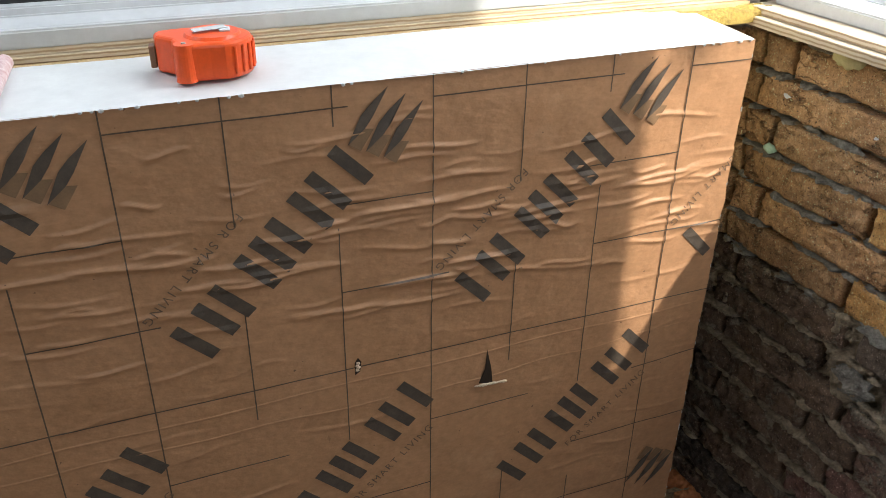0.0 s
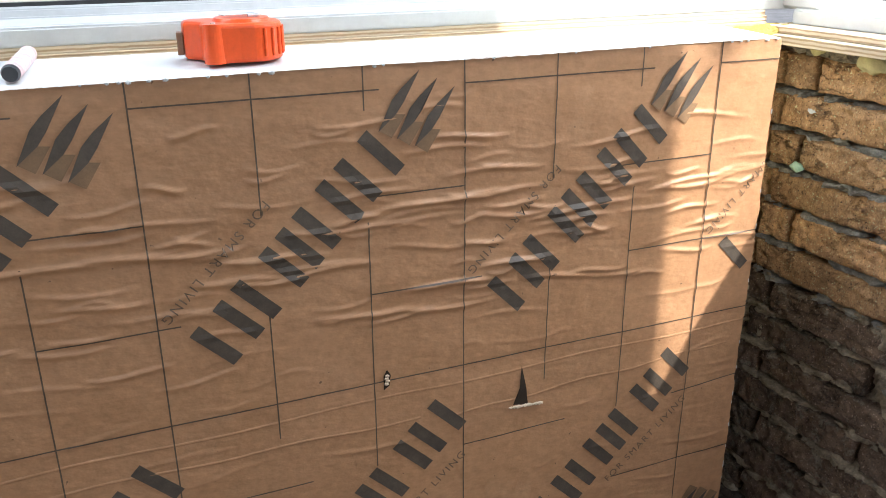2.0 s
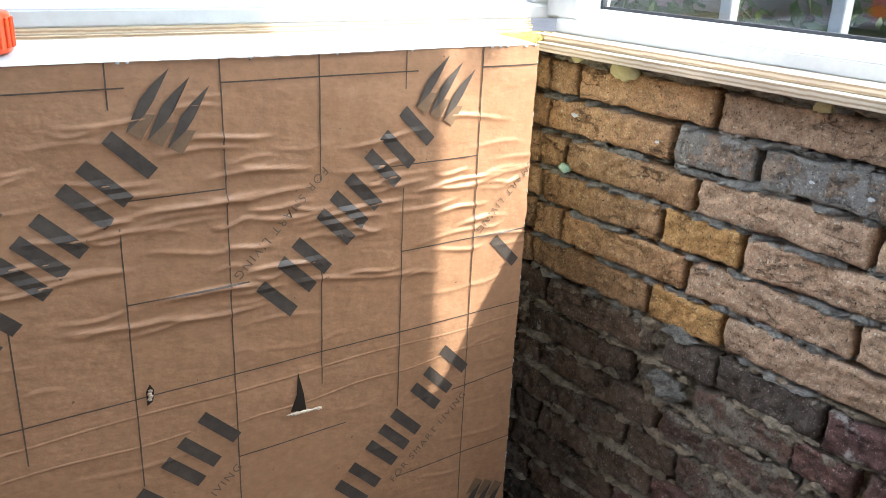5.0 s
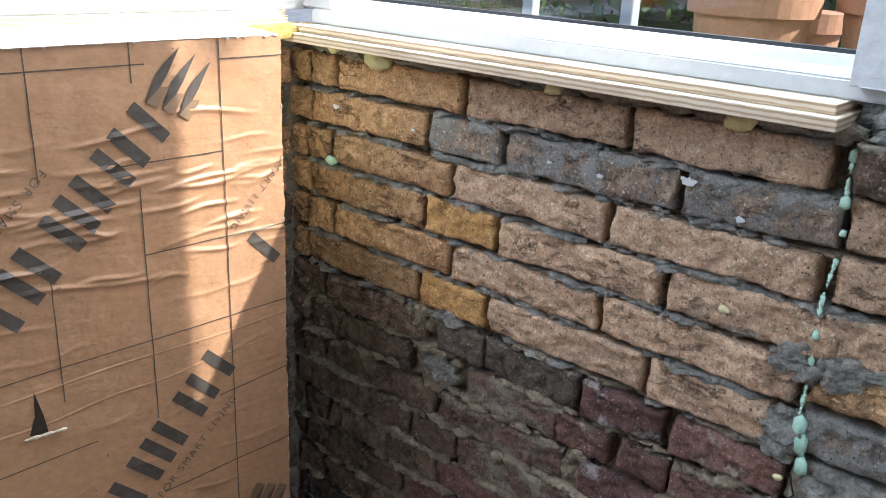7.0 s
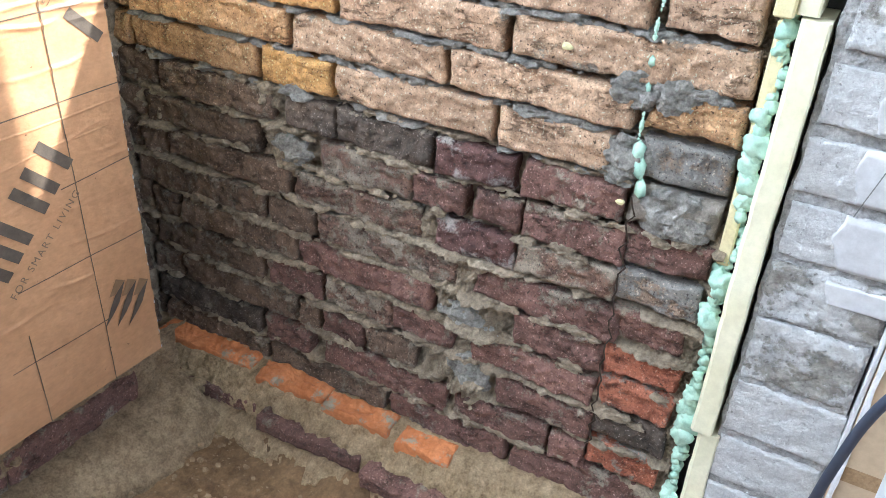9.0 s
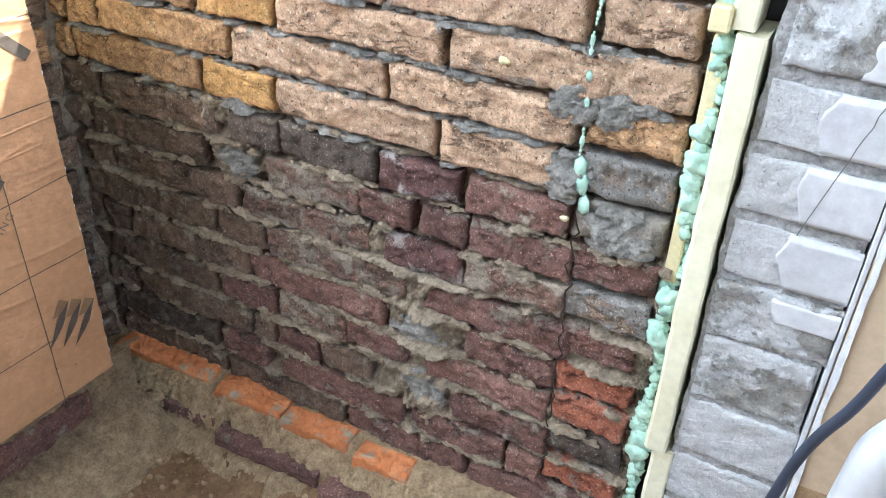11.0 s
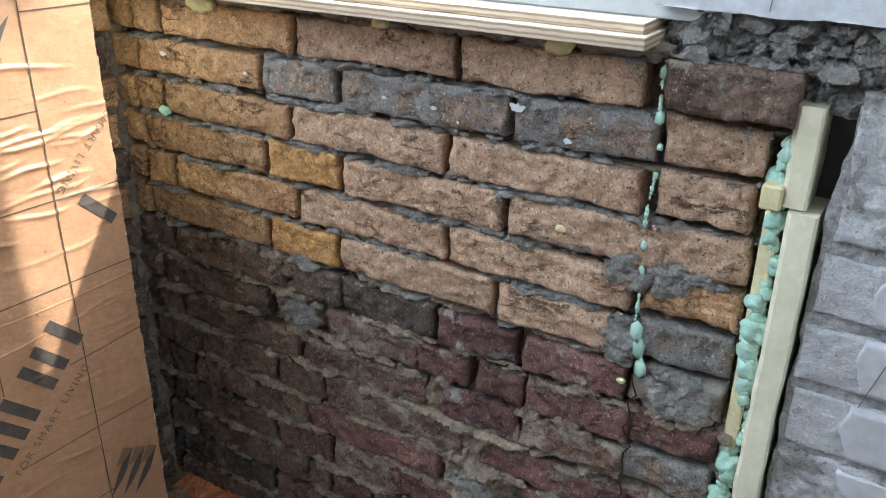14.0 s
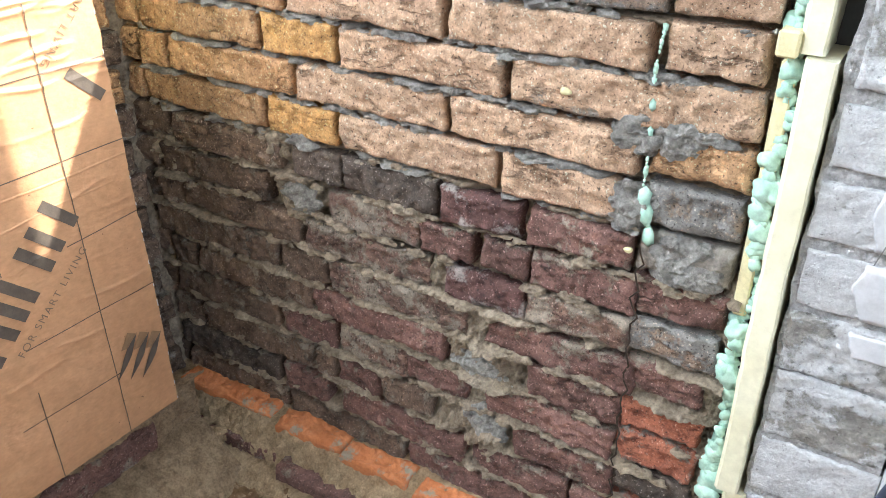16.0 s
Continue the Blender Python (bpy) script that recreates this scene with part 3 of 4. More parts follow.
# ---- windows ----
def frame_profile(length, along):
    """A window's bottom member: upright face, sloping ledge, glazing bead and gasket. Local: length along y, room towards -x."""
    bm = bmesh.new()
    pts = ((0.0, 0.0), (0.0, 0.017), (0.003, 0.0195), (0.034, 0.0235), (0.037, 0.032), (0.048, 0.034), (0.048, 0.0))
    a = [bm.verts.new((x, 0, z)) for x, z in pts]
    b = [bm.verts.new((x, -length, z)) for x, z in pts]
    n = len(pts)
    for i in range(n):
        bm.faces.new((a[i], a[(i + 1) % n], b[(i + 1) % n], b[i]))
    bm.faces.new(a[::-1]), bm.faces.new(b)
    bmesh.ops.bevel(bm, geom=[e for e in bm.edges if abs(e.verts[0].co.y - e.verts[1].co.y) > 0.01], offset=0.0015, segments=2, affect="EDGES")
    return bm


def window(name, label, length, m, posts):
    w = thing(name, label, "window", kind="structure")
    w.matrix_basis = m
    part("window_frame", frame_profile(length, 0), UPVC, w, "white plastic bottom frame")
    part("gasket", box(0.047, 0.056, -length, 0, 0.030, 0.0375), GASKET_AND_GAP, w)
    part("window_head", box(0.0, 0.07, -length, 0, 1.06, 1.115, 0.003), UPVC, w)
    part("outer_sill", box(0.056, 0.14, -length, 0, 0.004, 0.024, 0.003), UPVC, w)
    for y in posts:
        part("window_post", box(0.002, 0.07, y - 0.032, y + 0.032, 0.018, 1.10, 0.004), UPVC, w)
        part("gasket", box(0.046, 0.056, y - 0.036, y + 0.036, 0.032, 1.06), GASKET_AND_GAP, w)
    ys = sorted(posts)
    for a, b in zip(ys, ys[1:]):
        p = part("pane", box(0.050, 0.054, a + 0.03, b - 0.03, 0.03, 1.065), GLASS, w)
        p.visible_shadow = False
    return w


window("window_1", "white plastic window with clear glass over plywood packing", 2.6, pose(0.03, 0.172, 1.0325, 0, 0, 90) @ Matrix.Translation((0.0, 2.6, 0)), [-2.57, -1.40, -0.04])
window("window_2", "white plastic window with clear glass beside the plaster wall", 0.77, WALL @ Matrix.Translation((0.010, 0.150, 1.0157)), [-0.738, -0.005])
tagged(part("corner_post", box(0.02, 0.09, 0.16, 0.24, 1.03, 2.15, 0.004), UPVC), "white plastic post where two windows meet", "window post", kind="structure")


def packing(name, label, strips, m):
    p = thing(name, label, "plywood packing")
    p.matrix_basis = m
    for i, (x0, x1, y0, y1, z0, z1) in enumerate(strips):
        part("plywood_strip", box(x0, x1, y0, y1, z0, z1, 0.0008), PLY, p)
    return p


packing("sill_packing", "layered raw plywood packing strips under the window frame", [(-0.036, 0.13, -0.562, 0.160, 0.994, 1.0060), (-0.024, 0.13, -0.556, 0.165, 1.0062, 1.0155)], WALL)
packing("sill_packing", "layered raw plywood packing strips under the long window", [(-2.6, -0.035, 0.169, 0.28, 1.0185, 1.0252), (-2.6, -0.035, 0.173, 0.28, 1.0254, 1.0323)], Matrix())


batten = tagged(part("sill_batten", box(-2.6, -0.04, 0.163, 0.25, 0.9995, 1.0183, 0.001), WOOD), "raw pine batten under the long window", "batten")


def wool_point(u, v):
    x = -2.4 + 2.38 * u
    a = math.pi * v
    return (x, 0.150 - 0.016 * math.cos(a) + 0.004 * crag((x, v, 0), 30), 0.999 + 0.0165 * math.sin(a) + 0.006 * crag((x, v, 4), 22) * math.sin(a))


tagged(part("wool_strip", sheet(500, 8, wool_point), WOOL), "mustard mineral wool strip stuffed behind the board", "insulation wool")

# ---- strip of insulation and foam beside the brickwork ----
strip = thing("insulation_strip", "narrow cream insulation strip closing the cavity beside brickwork", "insulation strip")
strip.matrix_basis = WALL


def strip_piece(z0, z1, y0, y1, x0, lean):
    bm = bmesh.new()
    n = 26
    prof = ((x0 + 0.07, y0), (x0 + 0.004, y0), (x0, y0 - 0.004), (x0, y1 + 0.002), (x0 + 0.002, y1), (x0 + 0.07, y1))
    rows = []
    for k in range(n + 1):
        z = z0 + (z1 - z0) * k / n
        dy = lean * (z - z0)
        rows.append([bm.verts.new((x + 0.0012 * crag((x, y, z), 30), y + dy + 0.0016 * crag((y, x, z), 24), z)) for x, y in prof])
    for k in range(n):
        for j in range(5):
            bm.faces.new((rows[k][j], rows[k][j + 1], rows[k + 1][j + 1], rows[k + 1][j]))
    bm.faces.new(rows[-1]), bm.faces.new(rows[0][::-1])
    return bm


part("upper_piece", strip_piece(0.870, 0.960, -0.688, -0.710, -0.006, 0.0), PIR_SKIN, strip)
part("lower_piece", strip_piece(0.385, 0.868, -0.697, -0.722, -0.012, 0.001), PIR_SKIN, strip)
part("foot_piece", strip_piece(0.09, 0.382, -0.706, -0.731, -0.006, 0.0), PIR_SKIN, strip)
part("offcut", box(-0.012, 0.05, -0.690, -0.672, 0.866, 0.889, 0.002), PIR, strip)
part("cut_edge", box(0.004, 0.05, -0.690, -0.676, 0.60, 0.86, 0.002), PIR, strip)

foam = thing("foam_bead", "mint green expanding foam squeezed out beside the strip", "expanding foam")
foam.matrix_basis = WALL
for cluster in range(14):
    bm = bmesh.new()
    for k in range(20):
        z = 0.15 + 0.80 * (cluster + k / 20) / 14 + 0.012 * random.random()
        r = 0.0034 + 0.0072 * random.random() ** 2 * (1 + 0.6 * math.sin(z * 37))
        lump(bm, (0.002 + 0.012 * random.random(), -0.684 - 0.006 * max(0, 0.88 - z) - 0.006 * random.random() + 0.012 * noise.noise(Vector((0, 0, z * 23))), z), r, (0.7, 1, 1.1), cluster * 20 + k, 0.5, 3 if r > 0.007 else 2)
    part("foam_lump", bm, FOAM_GREEN, foam, smooth=True)

dribble = thing("foam_dribble", "thin pale green foam dribble in a vertical crack", "expanding foam")
dribble.matrix_basis = WALL
bm = bmesh.new()
for k in range(70):
    z = 0.665 + 0.32 * k / 70
    if noise.noise(Vector((3, 0, z * 40))) > -0.02 or z < 0.70:
        lump(bm, (-0.002, -0.573 + 0.006 * noise.noise(Vector((0, 2, z * 14))) - 0.01 * max(0, (0.72 - z) / 0.05), z), 0.0016 + 0.0036 * random.random() ** 3 * (2.2 if z < 0.72 else 1), (0.6, 0.9, 1.5), k, 0.45, 1)
tagged(part("foam", bm, FOAM_GREEN, dribble, smooth=True), kind="stuff")
for y, z, r, mat in ((0.004, 0.985, 0.017, FOAM_CREAM), (-0.262, 0.985, 0.009, FOAM_CREAM), (-0.47, 0.985, 0.012, FOAM_CREAM), (0.09, 0.989, 0.008, FOAM_CREAM), (-0.485, 0.80, 0.0045, FOAM_CREAM), (-0.566, 0.645, 0.004, FOAM_CREAM), (0.095, 0.835, 0.008, FOAM_GREEN)):
    bm = bmesh.new()
    lump(bm, (0, 0, 0), r, (0.75, 1.2, 0.8), y * 50, 0.35, 3)
    lump(bm, (0.002, r * 0.8, -r * 0.3), r * 0.6, (0.6, 1, 0.8), y * 30, 0.4, 2)
    blob = tagged(part("foam_blob", bm, mat, smooth=True), "small set blob of expanding foam stuck to the brickwork", "expanding foam", "foam blobs")
    blob.matrix_basis = WALL @ Matrix.Translation((-0.004, y, z))

# ---- white painted inner wall ----
def white_face(u, v):
    z = 0.08 + 0.885 * v
    y = -0.726 - 0.010 * max(0, (z - 0.85) / 0.12) - 0.118 * u
    y += 0.005 * crag((0, 0, z), 14) * (1 - u)
    return (-0.0002 + 0.003 * crag((2, y, z), 30) + 0.002 * crag((7, y, z), 110, 3), y, z)


def flaked_paint(name, bare, relief):
    """Whitewash over coarse render; bare: how much of the grey-brown ground shows, in large patches with pitted rims."""
    m, nt, s = material(name, 0.85)
    big, mid, fine = tex(nt, 11, 9, 0.68), tex(nt, 70, 7, 0.7), tex(nt, 330, 4, 0.7)
    paint = ramp(nt, mid, [(0.3, (0.44, 0.447, 0.455)), (0.7, (0.62, 0.628, 0.635))])
    ground = ramp(nt, mid, [(0.3, (0.17, 0.16, 0.145)), (0.7, (0.40, 0.38, 0.345))])
    where = ramp(nt, big, [(0.70 - bare, (0, 0, 0)), (0.745 - bare, (0.9, 0.9, 0.9))])
    pits = ramp(nt, tex(nt, 160, 4, 0.6), [(0.30, (0.35, 0.34, 0.33)), (0.38, (1, 1, 1))])
    c = mix(nt, mix(nt, paint, ground, where), pits, 0.7, "MULTIPLY")
    c = mix(nt, c, ramp(nt, fine, [(0.3, (0.75, 0.75, 0.75)), (0.7, (1.2, 1.2, 1.2))]), 0.6, "MULTIPLY")
    nt.links.new(c, s.inputs["Base Color"])
    inv = nt.nodes.new("ShaderNodeInvert")
    nt.links.new(where, inv.inputs["Color"])
    bump(nt, s, (inv.outputs[0], 0.8, 0.002), (tex(nt, 45, 5, 0.65), relief, 0.008), (mid, relief, 0.005), (fine, relief, 0.0015))
    return m


white = thing("wall_white", "white painted brick wall with worn paint and grey joints", "painted wall", kind="structure")
white.matrix_basis = WALL
bm = sheet(90, 420, white_face)
box(0.012, 0.07, -0.845, -0.745, 0.0, 0.955, bm=bm)
part("joint_mortar", bm, rough_stuff("grey_painted_joint", (0.34, 0.34, 0.34), (0.50, 0.495, 0.49), 14, grain=1.0, dist=0.005), white)
FLAKED = flaked_paint("coarse_whitewash", 0.02, 0.75)
WORN = flaked_paint("worn_whitewash", 0.225, 0.85)
PAINT_SMOOTH = rough_stuff("smooth_white_paint", (0.48, 0.49, 0.51), (0.60, 0.61, 0.63), 5, grain=0.35, speck=(0.36, 0.355, 0.35), speck_at=0.70)
JOINTS = (0.982, 0.840, 0.771, 0.702, 0.631, 0.560, 0.476, 0.392, 0.318, 0.246, 0.172, 0.10)
for row, (top, low) in enumerate(zip(JOINTS, JOINTS[1:])):
    h = top - low - (0.013 if row not in (4, 5) else 0.004)
    left = -0.7285 - 0.004 * abs(math.sin(row * 1.7)) - (0.008 if row == 0 else 0)
    right = -0.8445 + 0.003 * math.sin(row * 2.9)
    b = part("brick", brick_mesh(left - right, 0.05, h, 700 + row * 2, 1.0 if row in (0, 4, 5) else 0.6), WORN if row in (0, 4, 5, 9) else FLAKED, white, smooth=True)
    b.location = (-0.0045 + 0.0012 * math.sin(row * 3.1), (left + right) / 2, (top + low) / 2)
    b.rotation_euler = (0.012 * math.sin(row * 1.3), 0, 0)


def skim_coat(top, low):
    """One brick's share of the smoother later coat, with a wandering torn rim."""
    def place(u, v):
        z = low + (top - low) * v
        rim = -0.779 - 0.030 * max(0, (z - 0.81) / 0.07) - 0.012 * max(0, (0.65 - z) / 0.05) + 0.004 * math.sin(z * 95) + 0.005 * crag((0, 3, z), 40, 3)
        y = rim + (-0.8455 - rim) * u
        if u == 0:
            return (0.002, y + 0.0006, z)
        return (-0.0085 - 0.0010 * crag((5, y, z), 25, 3) + 0.004 * max(0, abs(v - 0.5) - 0.42) / 0.08, y, z)
    return sheet(36, 26, place)


for top, low in ((0.881, 0.8465), (0.8335, 0.7775), (0.7645, 0.7085), (0.6955, 0.6375), (0.6245, 0.598)):
    part("skim_coat", skim_coat(top, low), PAINT_SMOOTH, white, "smoother white paint coat with a torn rim", smooth=True)
HAIR = plain("crack_shade", (0.20, 0.20, 0.20))
bm = bmesh.new()
for k in range(14):
    a, b = ((-0.823 + 0.0026 * j + 0.002 * noise.noise(Vector((j * 0.7, 1, 0))), 0.832 - 0.0095 * j) for j in (k, k + 1))
    bm.faces.new([bm.verts.new((-0.0105, y + w, z)) for (y, z), w in ((a, -0.0006), (a, 0.0006), (b, 0.0006), (b, -0.0006))])
part("hairline_crack", bm, HAIR, white)
# added near-black box: stands in for the open cavity's shade, hides the lawn behind
part("cavity_fill", box(0.045, 0.09, -0.745, -0.684, 0.0, 1.02), GASKET_AND_GAP, white)
part("board_edge", box(-0.012, 0.05, -0.852, -0.847, 0.05, 0.93, 0.001), PLASTER, white)

# rubble and cement over the pier
def broken_render(u, v):
    y, z = -0.566 - 0.32 * u, 0.950 + 0.082 * v
    knobs = abs(crag((1, y, z), 42, 3)) + 0.6 * abs(crag((6, y, z), 95, 3))
    return (0.020 - 0.016 * knobs + 0.012 * crag((3, y, z), 17, 3) + (0.010 if z < 0.965 and y > -0.69 else 0), y + 0.004 * crag((2, z, y), 70, 2), z + 0.004 * crag((5, y, z), 60, 2))


bm = sheet(170, 48, broken_render)
for k in range(46):
    lump(bm, (0.004 + 0.012 * random.random(), -0.585 - 0.25 * random.random(), 0.985 + 0.038 * random.random()), 0.005 + 0.009 * random.random() ** 2, (0.8, 1.3, 0.8), k, 0.9)
rubble = tagged(part("rubble_mortar", bm, CEMENT), "crumbling grey mortar rubble under the plaster edge", "mortar", kind="stuff")
rubble.matrix_basis = WALL
bm = bmesh.new()
for k in range(60):
    a = k / 60
    lump(bm, (0.006 + 0.006 * random.random(), 0.15 - 0.72 * a, 0.984 + 0.010 * random.random()), 0.010 + 0.005 * random.random(), (0.7, 1.5, 0.6), k + 200, 0.6)
bed = tagged(part("mortar_bed", bm, BRICK["c"]), "uneven grey mortar bed under the plywood packing", "mortar", kind="stuff")
bed.matrix_basis = WALL

# ---- tape measure ----
tape = thing("tape_measure", "bright orange plastic tape measure lying on the white board top", "tape measure", at=(-0.749, 0.066, 1.0255))
tape.rotation_euler = (0, 0, radians(-6))
ORANGE = plain("orange_plastic", (0.86, 0.10, 0.015), 0.32)
STEEL = plain("bright_steel", (0.62, 0.64, 0.66), 0.25, 1.0)


def tape_outline(r):
    pts = []
    for k in range(20):
        a = radians(-78 + 156 * k / 19)
        pts.append((0.010 + r * 0.033 * math.cos(a), r * 0.032 * math.sin(a)))
    pts += [(0.002 * r, 0.0325 * r), (-0.014 * r, 0.0325 * r), (-0.030 * r, 0.030 * r), (-0.041 * r, 0.026 * r), (-0.0445 * r, 0.018 * r), (-0.043 * r, 0.006 * r), (-0.036 * r, -0.001 * r), (-0.029 * r, -0.008 * r), (-0.0265 * r, -0.017 * r), (-0.024 * r, -0.029 * r), (-0.017 * r, -0.0335 * r), (-0.008 * r, -0.032 * r), (0.004 * r, -0.031 * r)]
    return pts


def extrude(pts, z0, z1, bevel):
    bm = bmesh.new()
    f = bm.faces.new([bm.verts.new((x, y, z0)) for x, y in pts])
    made = bmesh.ops.extrude_face_region(bm, geom=[f])
    for v in made["geom"]:
        if isinstance(v, bmesh.types.BMVert):
            v.co.z = z1
    bmesh.ops.recalc_face_normals(bm, faces=bm.faces[:])
    es = [e for e in bm.edges if abs(e.verts[0].co.z - e.verts[1].co.z) < 1e-6]
    bmesh.ops.bevel(bm, geom=es, offset=bevel, segments=3, affect="EDGES", profile=0.5)
    return bm


part("casing", extrude(tape_outline(1.0), 0.0, 0.034, 0.004), ORANGE, tape, smooth=False)
bm = bmesh.new()
bmesh.ops.create_cone(bm, cap_ends=True, segments=40, radius1=0.026, radius2=0.024, depth=0.003, matrix=Matrix.Translation((0.008, 0.001, 0.0352)))
part("side_disc", bm, ORANGE, tape)
part("belt_clip", box(-0.010, 0.022, -0.005, 0.006, 0.0385, 0.0395, 0.0004), STEEL, tape, "bright steel belt clip").rotation_euler = (0, 0, 0.35)
part("clip_bracket", box(0.014, 0.024, -0.004, 0.008, 0.0365, 0.0386, 0.0004), STEEL, tape)
bm = bmesh.new()
bmesh.ops.create_cone(bm, cap_ends=True, segments=24, radius1=0.0098, radius2=0.0088, depth=0.0335, matrix=Matrix.Translation((-0.018, -0.0265, 0.0172)))
part("corner_boss", bm, ORANGE, tape)
bm = bmesh.new()
bmesh.ops.create_cone(bm, cap_ends=True, segments=12, radius1=0.0022, radius2=0.002, depth=0.0012, matrix=Matrix.Translation((-0.018, -0.0265, 0.0345)))
part("screw", bm, STEEL, tape)
for k in range(6):
    a = radians(-62 + 15 * k)
    bm = bmesh.new()
    bmesh.ops.create_cone(bm, cap_ends=True, segments=10, radius1=0.0016, radius2=0.0016, depth=0.024, matrix=Matrix.Translation((0.010 + 0.0334 * math.cos(a), 0.0324 * math.sin(a), 0.017)))
    part("grip_rib", bm, ORANGE, tape)
part("end_hook", box(-0.0495, -0.0440, 0.008, 0.020, 0.004, 0.024, 0.0006), plain("worn_hook", (0.25, 0.13, 0.07), 0.4), tape)

# ---- marker pen ----
pen = thing("marker_pen", "pink and white marker pen with dark end on the board", "marker pen", at=(-0.931, 0.020, 1.0305))
pen.rotation_euler = (radians(-90), 0, radians(-4))
bm = bmesh.new()
bmesh.ops.create_cone(bm, cap_ends=True, segments=20, radius1=0.0075, radius2=0.0075, depth=0.115, matrix=Matrix.Translation((0, 0, 0.0625)))
part("barrel", bm, rough_stuff("pink_barrel", (0.55, 0.28, 0.28), (0.78, 0.66, 0.66), 60, roughness=0.4, grain=0.1), pen)
bm = bmesh.new()
bmesh.ops.create_cone(bm, cap_ends=True, segments=20, radius1=0.0060, radius2=0.0072, depth=0.006, matrix=Matrix.Translation((0, 0, 0.002)))
part("end_plug", bm, GASKET_AND_GAP, pen, "dark end plug")

# ---- brick ledge at the foot of the wall ----
def along(prof, v):
    """The point of a profile of (a, b) pairs at v in 0..1."""
    k = v * (len(prof) - 1)
    i = min(len(prof) - 2, int(k))
    f = k - i
    return prof[i][0] * (1 - f) + prof[i + 1][0] * f, prof[i][1] * (1 - f) + prof[i + 1][1] * f


def ledge_front(u, v):
    y = 0.22 - 0.90 * u
    x, z = along(((0.02, 0.199), (-0.036, 0.196), (-0.046, 0.188), (-0.060, 0.168), (-0.066, 0.152), (-0.068, 0.136), (-0.088, 0.127), (-0.106, 0.112), (-0.112, 0.085)), v)
    x *= 1 + 0.35 * max(0, 0.12 - y) * v
    return (x + 0.011 * crag((0, y, z), 18) * (0.3 + v) + 0.007 * crag((5, y, z), 60, 3) + 0.003 * crag((2, y, z), 150, 2), y, z + 0.007 * crag((3, y, z), 20) * min(1, 2 * v) + 0.003 * crag((8, y, z), 70, 3))


SANDY = rough_stuff("sandy_mortar", (0.32, 0.222, 0.122), (0.58, 0.44, 0.275), 20, grain=1.0, dist=0.008, speck=(0.20, 0.13, 0.07), speck_at=0.64)
ledge = thing("footing_ledge", "rough mortar footing ledge with orange brick tops along the wall", "footing", kind="structure")
ledge.matrix_basis = WALL
part("mortar_slope", sheet(360, 60, ledge_front), SANDY, ledge)
LEDGE_TOP = rough_stuff("orange_tile_brick", (0.50, 0.165, 0.055), (0.62, 0.255, 0.105), 9, vary=0.10, speck=(0.33, 0.29, 0.22), speck_at=0.56, grain=0.6, dist=0.003)
for k, (y0, y1, dx, dz) in enumerate(((0.150, -0.040, 0.000, 0.003), (-0.058, -0.180, -0.003, 0.001), (-0.184, -0.300, -0.006, 0.0), (-0.316, -0.402, -0.010, -0.002))):
    b = part("ledge_brick", brick_mesh(y0 - y1, 0.03, 0.038, k + 40, 1.3), LEDGE_TOP, ledge)
    b.matrix_basis = pose(-0.021 + dx, (y0 + y1) / 2, 0.2035 + dz, 0, 86, 3)
for k in range(5):
    b = part("footing_brick", brick_mesh(0.185, 0.06, 0.026, k + 60, 1.2), BRICK["p"], ledge, smooth=True)
    b.matrix_basis = pose(-0.0715 - 0.012 * k, 0.02 - 0.200 * k, 0.147, 0, 0, 3)


def foot_north(u, v):
    x = -1.6 + 1.50 * u
    y, z = along(((0.03, 0.300), (0.058, 0.262), (0.060, 0.235), (0.062, 0.190), (0.034, 0.178), (0.004, 0.155), (-0.020, 0.132), (-0.034, 0.088)), v)
    return (x, y + 0.009 * crag((x, 0, z), 16) + 0.004 * crag((x, 5, z), 60, 3), z + 0.006 * crag((x, 2, z), 20) + 0.003 * crag((x, 7, z), 75, 3))


footing = thing("footing_north", "rough mortar footing under the insulation board", "footing", kind="structure")
part("mortar_slope", sheet(360, 50, foot_north), rough_stuff("dusty_mortar", (0.24, 0.165, 0.095), (0.46, 0.34, 0.21), 20, grain=1.0, dist=0.007), footing)
for k in range(6):
    b = part("footing_brick", brick_mesh(0.212, 0.08, 0.052, k + 80, 1.0), BRICK["p"], footing, smooth=True)
    b.matrix_basis = pose(-0.29 - 0.218 * k, 0.0535, 0.218, 0, 0, 90)

bm = bmesh.new()
for k in range(150):
    a = random.random()
    x, y = -0.15 + 0.15 * random.random(), 0.03 + 0.13 * random.random()
    lump(bm, (x, y, 0.115 + 0.42 * (0.17 + x) + 0.02 * a), 0.004 + 0.010 * random.random() ** 2, (1, 1.2, 0.8), k + 90, 0.8)
tagged(part("corner_rubble", bm, SANDY), "lumps of old mortar filling the corner at the footing", "rubble", kind="stuff")

# crumbs on the soil
bm = bmesh.new()
for k in range(1100):
    x, y = -0.09 - 0.45 * random.random() ** 1.4, 0.02 - 0.65 * random.random() ** 1.3
    lump(bm, (x, y, FLOOR + 0.004 + 0.006 * random.random()), 0.0009 + 0.0042 * random.random() ** 4, (1, 1.3, 0.6), k, 0.6, 1)
tagged(part("soil_crumbs", bm, rough_stuff("crumbs", (0.22, 0.14, 0.075), (0.42, 0.30, 0.18), 30, grain=0.5)), "loose crumbs of mortar and brick on the soil", "rubble", kind="stuff")

